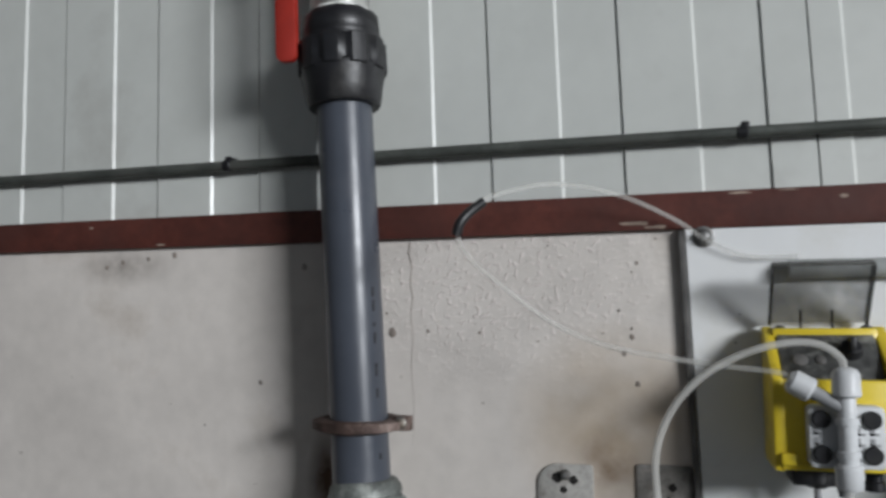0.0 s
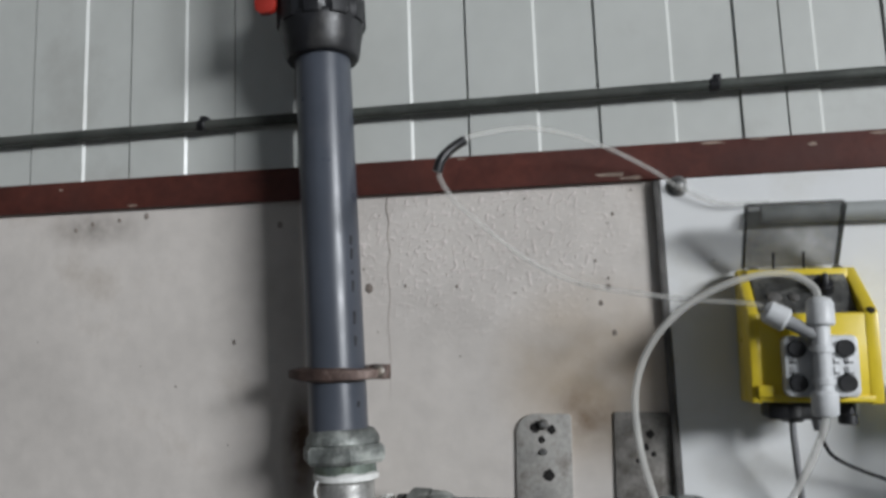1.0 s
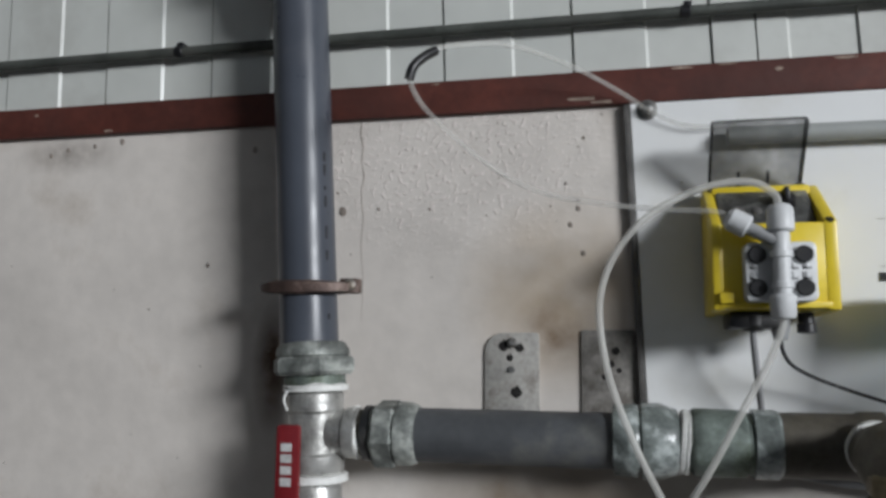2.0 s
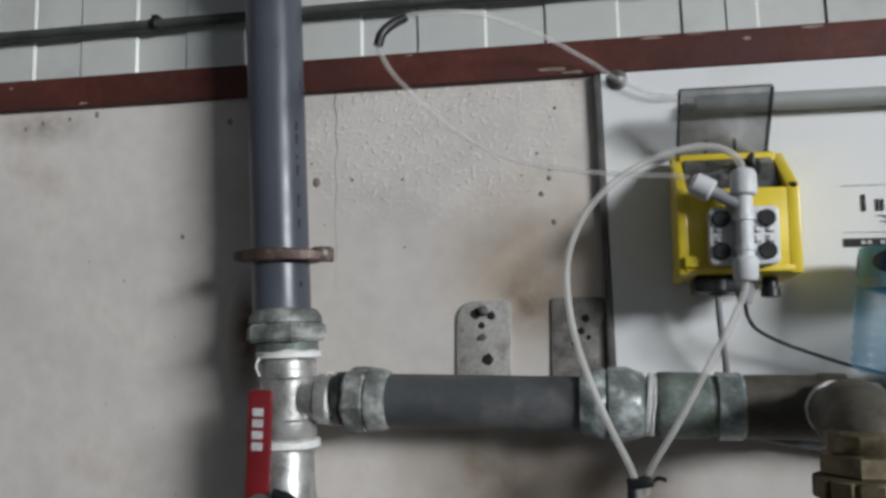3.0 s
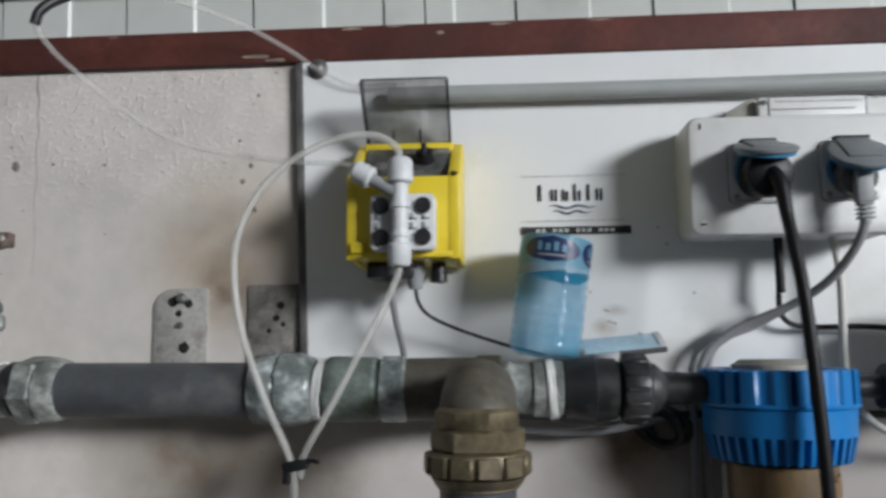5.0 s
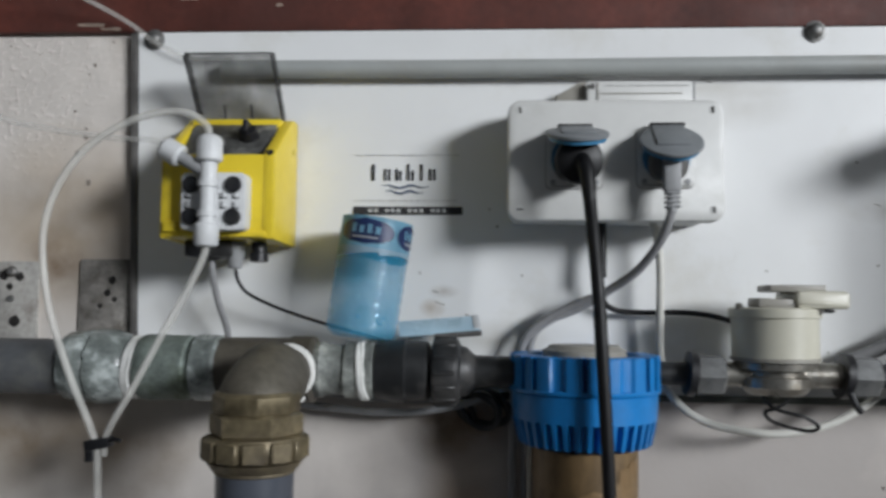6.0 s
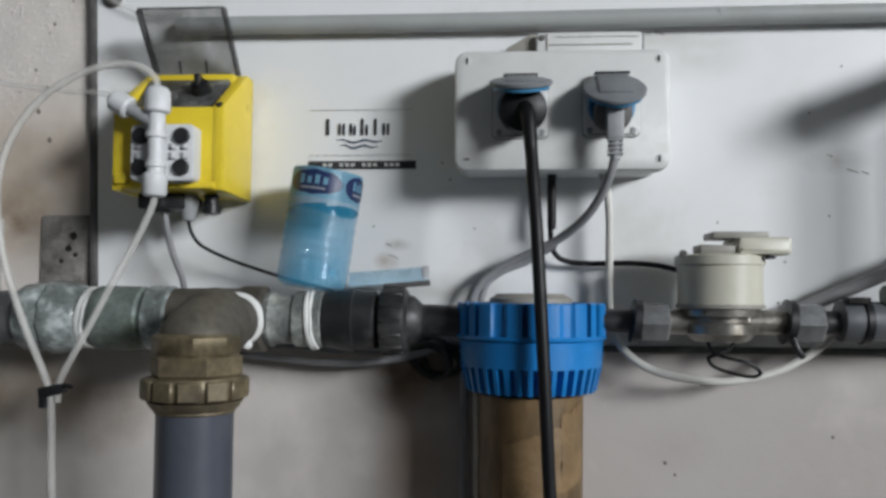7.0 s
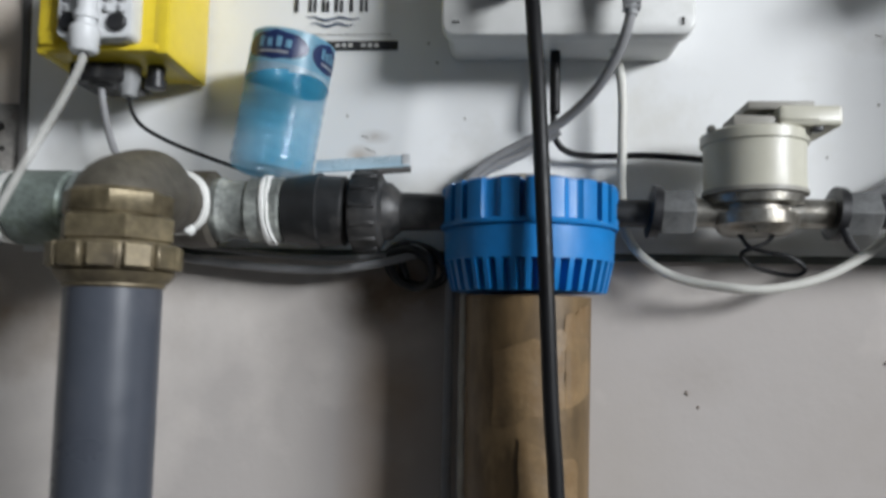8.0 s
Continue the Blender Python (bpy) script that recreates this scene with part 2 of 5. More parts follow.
M = {
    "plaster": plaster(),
    "panel": mat("grey_coated_steel", (0.585, 0.598, 0.565), 0.40, gloss=0.95, vary=0.05, scale=6, dirt=(0.46, 0.46, 0.43), dirt_amount=0.2, dirt_scale=4, bump=0.05, bump_scale=40),
    "beam": mat("oxide_red_paint", (0.108, 0.029, 0.020), 0.65, vary=0.35, scale=14, dirt=(0.075, 0.024, 0.018), dirt_amount=0.6, dirt_scale=9, bump=0.3, bump_scale=90),
    "chip": mat("bare_chipped_paint", (0.33, 0.25, 0.20), 0.8, vary=0.3, scale=60),
    "rod": mat("dull_galvanised_rod", (0.085, 0.092, 0.082), 0.6, 0.3, vary=0.3, scale=25, dirt=(0.10, 0.10, 0.09), dirt_amount=0.5, bump=0.2),
    "board": white_board_coat(),
    "edge": mat("dark_edge_strip", (0.11, 0.105, 0.10), 0.6, vary=0.3, scale=30, bump=0.1),
    "conduit": mat("grey_conduit", (0.37, 0.385, 0.375), 0.4, vary=0.06, scale=20, dirt=(0.33, 0.33, 0.31), dirt_amount=0.3, bump=0.05),
    "pvc": mat("grey_pvc_pipe", (0.066, 0.074, 0.092), 0.34, vary=0.08, scale=12, dirt=(0.095, 0.10, 0.115), dirt_amount=0.25, dirt_scale=7, bump=0.04, bump_scale=60),
    "pvc_dusty": mat("dusty_grey_pvc_pipe", (0.080, 0.084, 0.090), 0.55, vary=0.2, scale=18, dirt=(0.16, 0.16, 0.145), dirt_amount=0.4, dirt_scale=12, bump=0.1),
    "black": mat("black_plastic", (0.012, 0.012, 0.014), 0.42, vary=0.25, scale=40, dirt=(0.045, 0.043, 0.04), dirt_amount=0.3, dirt_scale=14, bump=0.1),
    "black_dusty": mat("dusty_black_plastic", (0.018, 0.019, 0.020), 0.45, vary=0.3, scale=40, dirt=(0.085, 0.08, 0.076), dirt_amount=0.4, dirt_scale=18, bump=0.15),
    "rubber": mat("black_rubber", (0.005, 0.005, 0.006), 0.5, gloss=0.35, vary=0.2, scale=40, bump=0.05),
    "red": mat("red_lever_coating", (0.18, 0.012, 0.016), 0.4, vary=0.15, scale=40, dirt=(0.15, 0.02, 0.02), dirt_amount=0.3, bump=0.1),
    "orange": mat("orange_red_lever_coating", (0.36, 0.030, 0.020), 0.4, vary=0.12, scale=40, bump=0.1),
    "galv": mat("chalky_galvanised_metal", (0.205, 0.219, 0.205), 0.6, 0.3, vary=0.5, scale=45, dirt=(0.55, 0.57, 0.53), dirt_amount=0.45, dirt_scale=38, bump=0.35, bump_scale=90),
    "galv_green": mat("green_stained_galvanised_metal", (0.22, 0.26, 0.235), 0.6, 0.4, vary=0.4, scale=35, dirt=(0.09, 0.11, 0.07), dirt_amount=0.6, dirt_scale=20, bump=0.35, bump_scale=90),
    "chrome": mat("worn_nickel_plating", (0.42, 0.415, 0.395), 0.40, 0.6, vary=0.45, scale=38, dirt=(0.56, 0.56, 0.54), dirt_amount=0.55, dirt_scale=34, bump=0.35),
    "brass": mat("tarnished_brass", (0.235, 0.192, 0.115), 0.48, 0.5, vary=0.5, scale=26, dirt=(0.10, 0.082, 0.058), dirt_amount=0.55, dirt_scale=12, bump=0.2, bump_scale=70),
    "dust_brass": mat("dusty_dark_brass", (0.125, 0.112, 0.088), 0.6, 0.3, vary=0.4, scale=25, dirt=(0.09, 0.08, 0.07), dirt_amount=0.5, dirt_scale=12, bump=0.2),
    "teflon": mat("white_thread_tape", (0.80, 0.80, 0.77), 0.6, vary=0.1, scale=90, bump=0.5, bump_scale=220),
    "rust": mat("rusty_clamp_steel", (0.095, 0.062, 0.052), 0.6, 0.4, vary=0.4, scale=50, dirt=(0.30, 0.23, 0.20), dirt_amount=0.4, dirt_scale=30, bump=0.4, bump_scale=120),
    "steel": mat("dull_zinc_steel", (0.22, 0.22, 0.215), 0.5, 0.7, vary=0.25, scale=50, dirt=(0.16, 0.13, 0.10), dirt_amount=0.5, dirt_scale=30, bump=0.2),
    "plate": mat("stained_zinc_plate", (0.45, 0.435, 0.405), 0.85, 0.05, vary=0.35, scale=30, dirt=(0.15, 0.13, 0.11), dirt_amount=0.45, dirt_scale=30, bump=0.3),
    "plate_dark": mat("grimy_zinc_plate", (0.255, 0.24, 0.22), 0.8, 0.1, vary=0.4, scale=34, dirt=(0.10, 0.085, 0.07), dirt_amount=0.5, dirt_scale=40, bump=0.3),
    "pit": mat("grey_brown_pit", (0.27, 0.23, 0.20), 0.9, vary=0.3, scale=50),
    "hole": mat("dark_recess", (0.015, 0.013, 0.012), 0.9, vary=0.3, scale=50),
    "yellow": mat("yellow_pump_plastic", (0.74, 0.56, 0.035), 0.35, vary=0.05, scale=20, dirt=(0.62, 0.45, 0.03), dirt_amount=0.15, dirt_scale=14, bump=0.06, bump_scale=80),
    "white": mat("white_plastic", (0.62, 0.63, 0.635), 0.45, vary=0.08, scale=40, bump=0.05),
    "tube": clear("milky_tube", (0.70, 0.69, 0.65), 0.35, 0.42, 25),
    "tube_faint": clear("faint_milky_tube", (0.70, 0.69, 0.65), 0.35, 0.23, 25),
    "white_cable": mat("white_cable", (0.62, 0.61, 0.56), 0.45, vary=0.08, scale=30, bump=0.03),
    "grey_cable": mat("grey_cable", (0.26, 0.26, 0.265), 0.45, vary=0.12, scale=30, bump=0.05),
    "box": mat("light_grey_enclosure", (0.64, 0.64, 0.62), 0.45, vary=0.04, scale=15, dirt=(0.52, 0.52, 0.49), dirt_amount=0.2, dirt_scale=12, bump=0.08, bump_scale=150),
    "flap": mat("blue_grey_socket_plastic", (0.185, 0.198, 0.208), 0.45, vary=0.1, scale=40, bump=0.05),
    "flap_blue": mat("blue_socket_plastic", (0.05, 0.20, 0.36), 0.45, vary=0.1, scale=40, bump=0.05),
    "plug_grey": mat("grey_plug_rubber", (0.30, 0.305, 0.31), 0.5, vary=0.1, scale=40, bump=0.05),
    "ink": mat("dark_print", (0.030, 0.030, 0.033), 0.85, vary=0.2, scale=200),
    "ink_blue": mat("slate_blue_print", (0.10, 0.13, 0.19), 0.5, vary=0.2, scale=200),
    "ink_pale": mat("pale_grey_print", (0.56, 0.56, 0.55), 0.5, vary=0.2, scale=200),
    "blue": mat("bright_blue_filter_plastic", (0.008, 0.185, 0.50), 0.38, vary=0.1, scale=25, dirt=(0.02, 0.16, 0.42), dirt_amount=0.3, dirt_scale=14, bump=0.06),
    "amber": mat("brown_stained_bowl", (0.15, 0.095, 0.042), 0.5, vary=0.4, scale=18, dirt=(0.23, 0.15, 0.072), dirt_amount=0.5, dirt_scale=26, bump=0.12, bump_scale=40, stretch=(1, 1, 0.45)),
    "tape": mat("light_brown_tape", (0.20, 0.13, 0.062), 0.45, vary=0.3, scale=30, dirt=(0.18, 0.11, 0.05), dirt_amount=0.6, dirt_scale=40, bump=0.3),
    "beige": mat("beige_meter_plastic", (0.57, 0.55, 0.455), 0.4, vary=0.05, scale=20, dirt=(0.48, 0.46, 0.40), dirt_amount=0.2, bump=0.06),
    "panel_dark": mat("dark_grey_control_face", (0.07, 0.07, 0.068), 0.4, vary=0.5, scale=90, dirt=(0.22, 0.22, 0.20), dirt_amount=0.4, dirt_scale=70),
    "taupe": mat("taupe_plastic", (0.30, 0.285, 0.25), 0.5, vary=0.1, scale=30),
    "pale_blue": mat("pale_blue_plastic", (0.42, 0.58, 0.68), 0.3, vary=0.06, scale=30, bump=0.03),
    "meter_metal": mat("dull_meter_nickel", (0.36, 0.345, 0.31), 0.34, 0.75, vary=0.35, scale=38, dirt=(0.15, 0.13, 0.10), dirt_amount=0.5, dirt_scale=22, bump=0.25),
    "nut_grey": mat("grey_plated_nut", (0.23, 0.235, 0.235), 0.4, 0.5, vary=0.3, scale=40, dirt=(0.30, 0.30, 0.29), dirt_amount=0.4, dirt_scale=30, bump=0.15),
    "label_navy": mat("navy_label_print", (0.012, 0.025, 0.09), 0.4, vary=0.15, scale=60),
    "label_blue": mat("sky_blue_label", (0.26, 0.52, 0.66), 0.35, vary=0.1, scale=40),
    "floor": mat("grey_concrete", (0.06, 0.06, 0.06), 0.85, vary=0.15, scale=4, dirt=(0.04, 0.04, 0.04), dirt_amount=0.3, dirt_scale=2, bump=0.3),
    "render": mat("plain_grey_wall", (0.05, 0.05, 0.05), 0.85, vary=0.06, scale=3, bump=0.2),
    "lid_clear": clear("smoky_clear_lid", (0.12, 0.12, 0.11), 0.12, 0.37),
    "lid_rim": clear("dark_lid_rim", (0.03, 0.03, 0.03), 0.2, 0.72),
    "bottle_clear": clear("blue_tinted_bottle", (0.045, 0.31, 0.50), 0.06, 0.44, 25),
    "bowl_clear": clear("clear_bowl_rib", (0.62, 0.58, 0.50), 0.1, 0.5),
    "fit_clear": mat("cloudy_translucent_fitting", (0.20, 0.225, 0.215), 0.3, vary=0.5, scale=34, dirt=(0.56, 0.60, 0.59), dirt_amount=0.42, dirt_scale=34, bump=0.25, bump_scale=70),
}


# ---- builders ----
def link(name, bm, material, parent=None, smooth=True):
    for v in bm.verts:
        if not all(map(math.isfinite, v.co)):
            raise ValueError(name)
    bmesh.ops.recalc_face_normals(bm, faces=bm.faces)
    me = bpy.data.meshes.new(name)
    if parent is None:
        lo = [min(v.co[i] for v in bm.verts) for i in range(3)]
        hi = [max(v.co[i] for v in bm.verts) for i in range(3)]
        base = Vector(((lo[0] + hi[0]) / 2, (lo[1] + hi[1]) / 2, lo[2]))
    else:
        root = parent
        while root.parent:
            root = root.parent
        base = root.location.copy()
    bmesh.ops.translate(bm, verts=bm.verts, vec=-base)
    if smooth:
        for f in bm.faces:
            f.smooth = True
        for e in bm.edges:
            if len(e.link_faces) == 2 and e.calc_face_angle(0) > radians(38):
                e.smooth = False
    bm.to_mesh(me)
    bm.free()
    me.materials.append(material)
    ob = new(name, me)
    if parent is None:
        ob.location = base
    else:
        ob.parent = parent
    return ob


def part(name, bm, material, parent, label="", smooth=True):
    ob = link(name, bm, material, parent, smooth)
    return tagged(ob, label) if label else ob


def solo(name, bm, material, label, category, group="", kind="", smooth=True):
    return tagged(link(name, bm, material, None, smooth), label, category, group, kind)


def thing(name, base, label, category, group=""):
    ob = new(name)
    ob.location = base
    ob.empty_display_size = 0.02
    return tagged(ob, label, category, group)


def add_box(bm, x0, x1, y0, y1, z0, z1, bevel=0.0, segs=2):
    b = bmesh.new()
    bmesh.ops.create_cube(b, size=1)
    for v in b.verts:
        v.co = ((x0 + x1) / 2 + v.co.x * (x1 - x0), (y0 + y1) / 2 + v.co.y * (y1 - y0), (z0 + z1) / 2 + v.co.z * (z1 - z0))
    if bevel:
        bmesh.ops.bevel(b, geom=b.edges[:], offset=bevel, segments=segs, affect="EDGES", profile=0.5)
    join(bm, b)
    return bm


def join(bm, b, m=None):
    if m is not None:
        bmesh.ops.transform(b, matrix=m, verts=b.verts)
    me = bpy.data.meshes.new("tmp")
    b.to_mesh(me)
    b.free()
    bm.from_mesh(me)
    bpy.data.meshes.remove(me)
    return bm


def box(*a, **k):
    return add_box(bmesh.new(), *a, **k)


def frame_of(d):
    d = Vector(d).normalized()
    side = d.orthogonal().normalized() if abs(d.z) > 0.999 else d.cross(Vector((0, 0, 1))).normalized()
    return d, side, d.cross(side)


def lathe(p, d, profile, segs=40, turn=0.0, bm=None, wobble=0.0):
    """Revolves (distance along d, radius) round the axis through p."""
    bm = bm or bmesh.new()
    d, a, b = frame_of(d)
    rings = []
    for h, r in profile:
        c = Vector(p) + d * h
        if r < 1e-6:
            rings.append([bm.verts.new(c)])
        else:
            rings.append([bm.verts.new(c + (a * math.cos(q) + b * math.sin(q)) * r * (1 + wobble * noise.noise((math.cos(q) * 2, math.sin(q) * 2, h * 40))))
                          for q in (turn + 2 * math.pi * i / segs for i in range(segs))])
    for r0, r1 in zip(rings, rings[1:]):
        for i in range(segs):
            j = (i + 1) % segs
            if len(r0) == 1 and len(r1) == 1:
                break
            if len(r0) == 1:
                bm.faces.new((r0[0], r1[i], r1[j]))
            elif len(r1) == 1:
                bm.faces.new((r0[i], r0[j], r1[0]))
            else:
                bm.faces.new((r0[i], r0[j], r1[j], r1[i]))
    for ring in (rings[0], rings[-1]):
        if len(ring) > 2:
            bm.faces.new(ring)
    return bm


def rod_profile(length, r, c=0.0015):
    return [(0, r - c), (c, r), (length - c, r), (length, r - c)]


def cyl(p, q, r, c=0.001, segs=32, bm=None):
    v = Vector(q) - Vector(p)
    return lathe(p, v, rod_profile(v.length, r, c), segs, bm=bm)


def hexnut(p, d, length, r, sides=6, turn=0.0, c=0.003, bm=None):
    return lathe(p, d, [(0, r - c), (c, r), (length - c, r), (length, r - c)], sides, turn, bm)


def ribbed(p, d, length, r, ribs, depth, width=0.5, bm=None):
    """A sleeve with raised ribs along its axis."""
    bm = bm or bmesh.new()
    d, a, b = frame_of(d)
    n = ribs * 6
    rings = []
    for h, k in ((0, -0.001), (0.0012, 0), (length - 0.0012, 0), (length, -0.001)):
        ring = []
        for i in range(n):
            f = (i % 6) / 6
            rr = r + k - (0 if f < width else depth)
            q = 2 * math.pi * i / n
            ring.append(bm.verts.new(Vector(p) + d * h + (a * math.cos(q) + b * math.sin(q)) * rr))
        rings.append(ring)
    for r0, r1 in zip(rings, rings[1:]):
        for i in range(n):
            bm.faces.new((r0[i], r0[(i + 1) % n], r1[(i + 1) % n], r1[i]))
    bm.faces.new(rings[0])
    bm.faces.new(rings[-1])
    return bm


def smooth_line(pts, steps=8):
    P = [Vector(p) for p in pts]
    P = [2 * P[0] - P[1]] + P + [2 * P[-1] - P[-2]]
    out = []
    for i in range(1, len(P) - 2):
        for k in range(steps):
            t = k / steps
            a, b, c, d = P[i - 1:i + 3]
            out.append(0.5 * (2 * b + (c - a) * t + (2 * a - 5 * b + 4 * c - d) * t * t + (3 * b - a - 3 * c + d) * t ** 3))
    return out + [P[-2]]


def sweep(pts, r, segs=12, steps=8, bm=None, taper=None):
    bm = bm or bmesh.new()
    line = smooth_line(pts, steps) if len(pts) > 2 else [Vector(p) for p in pts]
    up, rings = None, []
    for i, p in enumerate(line):
        t = (line[min(i + 1, len(line) - 1)] - line[max(i - 1, 0)]).normalized()
        up = t.orthogonal().normalized() if up is None else (up - t * up.dot(t)).normalized()
        side = t.cross(up)
        rr = r if taper is None else r * taper(i / (len(line) - 1))
        rings.append([bm.verts.new(p + (up * math.cos(q) + side * math.sin(q)) * rr) for q in (2 * math.pi * k / segs for k in range(segs))])
    for r0, r1 in zip(rings, rings[1:]):
        for i in range(segs):
            bm.faces.new((r0[i], r0[(i + 1) % segs], r1[(i + 1) % segs], r1[i]))
    bm.faces.new(rings[0])
    bm.faces.new(rings[-1])
    return bm


def ring_tape(x, y, z, r, width, d=(1, 0, 0), seed=0):
    """A few uneven turns of thread tape."""
    bm = bmesh.new()
    d_, a, b = frame_of(d)
    n, rings = 40, []
    for k, (h, dr) in enumerate(((-0.5, -0.001), (-0.4, 0.0012), (-0.1, 0.0016), (0.05, 0.0008), (0.3, 0.0016), (0.5, -0.001))):
        ring = []
        for i in range(n):
            q = 2 * math.pi * i / n
            w = noise.noise((math.cos(q) * 1.7 + seed, math.sin(q) * 1.7, k * 0.3))
            ring.append(bm.verts.new(Vector((x, y, z)) + d_ * (h * width * (1 + 0.45 * w) + 0.0015 * w) + (a * math.cos(q) + b * math.sin(q)) * (r + dr + 0.0006 * w)))
        rings.append(ring)
    for r0, r1 in zip(rings, rings[1:]):
        for i in range(n):
            bm.faces.new((r0[i], r0[(i + 1) % n], r1[(i + 1) % n], r1[i]))
    bm.faces.new(rings[0])
    bm.faces.new(rings[-1])
    return bm


def plate_xz(outline, y0, y1, bevel=0.0):
    """A flat plate with an outline of (x, z), from y0 back to y1."""
    bm = bmesh.new()
    a = [bm.verts.new((x, y0, z)) for x, z in outline]
    b = [bm.verts.new((x, y1, z)) for x, z in outline]
    bm.faces.new(a)
    bm.faces.new(b)
    for i in range(len(a)):
        j = (i + 1) % len(a)
        bm.faces.new((a[i], a[j], b[j], b[i]))
    if bevel:
        bmesh.ops.recalc_face_normals(bm, faces=bm.faces)
        front = [e for e in bm.edges if all(abs(v.co.y - y0) < 1e-6 for v in e.verts)]
        bmesh.ops.bevel(bm, geom=front, offset=bevel, segments=2, affect="EDGES", profile=0.5)
    return bm


def round_rect(x0, x1, z0, z1, r, n=5):
    out = []
    for cx, cz, q0 in ((x1 - r, z1 - r, 0), (x0 + r, z1 - r, 90), (x0 + r, z0 + r, 180), (x1 - r, z0 + r, 270)):
        for i in range(n + 1):
            q = radians(q0 + 90 * i / n)
            out.append((cx + r * math.cos(q), cz + r * math.sin(q)))
    return out


# ---- structure ----
X0, X1, YB, YW, H = -2.6, 5.2, -6.0, 0.82, 4.8


def structure(name, bm, material, label, category, smooth=False):
    return solo(name, bm, material, label, category, kind="structure", smooth=smooth)


structure("floor", box(X0 - 0.2, X1 + 0.2, YB - 0.2, YW + 0.2, -0.15, 0), M["floor"], "bare grey concrete floor slab", "floor")
structure("ceiling", box(X0 - 0.2, X1 + 0.2, YB - 0.2, YW + 0.2, H, H + 0.15), M["render"], "plain grey ceiling over the room", "ceiling")
structure("wall_west", box(X0 - 0.2, X0, YB, YW, 0, H), M["render"], "plain grey side wall", "wall")
bm = box(X1, X1 + 0.2, YB, -5.25, 0, H)
add_box(bm, X1, X1 + 0.2, -2.35, YW, 0, H)
add_box(bm, X1, X1 + 0.2, -5.25, -2.35, 0, 2.39)
add_box(bm, X1, X1 + 0.2, -5.25, -2.35, 3.45, H)
structure("wall_east", bm, M["render"], "plain grey side wall with a window opening", "wall")
# unseen rear wall, its opening added to let the fill lamp in
bm = box(X0, -2.6 + 0.001, YB - 0.2, YB, 0, H)
add_box(bm, -0.6, X1, YB - 0.2, YB, 0, H)
add_box(bm, -2.599, -0.6, YB - 0.2, YB, 0, 2.6)
add_box(bm, -2.599, -0.6, YB - 0.2, YB, 4.0, H)
structure("wall_south", bm, M["render"], "plain grey rear wall with an opening added for the fill lamp", "wall")

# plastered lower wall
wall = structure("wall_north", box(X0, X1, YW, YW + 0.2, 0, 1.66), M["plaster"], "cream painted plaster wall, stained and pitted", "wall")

# profiled steel cladding above the beam, sheet by sheet, with a slight lean
cladding = tagged(new("wall_cladding"), "pale grey ribbed steel cladding above the beam", "wall", kind="structure")
cladding.location = (0, 0.83, 1.66)


def cladding_sheet(xa, xb, first):
    """Recessed flutes: a lit edge on one side and a dark groove on the other."""
    pts = [(xa, 0.8250)]
    x = first
    while x < xb - 0.085:
        if x > xa + 0.01:
            pts += [(x, 0.8250), (x + 0.0032, 0.8277)]
        if x + 0.071 > xa + 0.01:
            pts += [(x + 0.0705, 0.8277), (x + 0.0713, 0.8300), (x + 0.0728, 0.8300), (x + 0.0736, 0.8252)]
        x += 0.154
    pts += [(xb, 0.8250)]
    bm = bmesh.new()
    rows = []
    for z in (1.66, H):
        rows.append([bm.verts.new((px - 0.03 * (z - 1.69), py, z)) for px, py in pts])
        rows.append([bm.verts.new((px - 0.03 * (z - 1.69), 0.85, z)) for px, py in (pts[0], pts[-1])])
    lo, lob, hi, hib = rows
    for i in range(len(pts) - 1):
        bm.faces.new((lo[i], lo[i + 1], hi[i + 1], hi[i]))
    bm.faces.new((lob[0], lob[1], hib[1], hib[0]))
    bm.faces.new((lo[0], hi[0], hib[0], lob[0]))
    bm.faces.new((lo[-1], lob[1], hib[1], hi[-1]))
    return bm


for xa, xb, first in ((-2.62, -1.582, -2.498), (-1.579, 0.243, -1.57), (0.2450, 1.17, 0.276), (1.174, 2.1, 1.208), (2.104, 3.03, 2.138), (3.034, 3.96, 3.068), (3.964, 5.16, 3.998)):
    part("cladding_sheet", cladding_sheet(xa, xb, first), M["panel"], cladding, smooth=False)
structure("wall_backing", box(X0, X1, 0.853, 1.02, 1.662, H), M["edge"], "dark backing behind the cladding", "wall")

# red-oxide beam with a rolled lower lip
bm = box(X0, X1, 0.8105, 0.8495, 1.6420, 1.6825, bevel=0.0018)
beam = structure("beam", bm, M["beam"], "red-oxide painted steel beam with chipped edges", "beam", True)
rng = random.Random(4)
for cx, cz, w, h in ((-0.555, 1.6455, 0.016, 0.003), (-0.665, 1.672, 0.006, 0.003), (0.052, 1.650, 0.042, 0.006), (0.075, 1.645, 0.03, 0.004), (0.262, 1.671, 0.010, 0.005), (0.16, 1.679, 0.03, 0.003), (0.33, 1.6785, 0.025, 0.003), (0.21, 1.680, 0.018, 0.002), (0.44, 1.679, 0.03, 0.002), (-0.12, 1.679, 0.012, 0.002)):
    pts = [(cx + w / 2 * math.cos(q) * rng.uniform(0.6, 1.2), cz + h / 2 * math.sin(q) * rng.uniform(0.6, 1.2)) for q in (i * math.pi / 6 for i in range(12))]
    part("paint_chip", plate_xz(pts, 0.8101, 0.8110), M["chip"], beam, smooth=False)

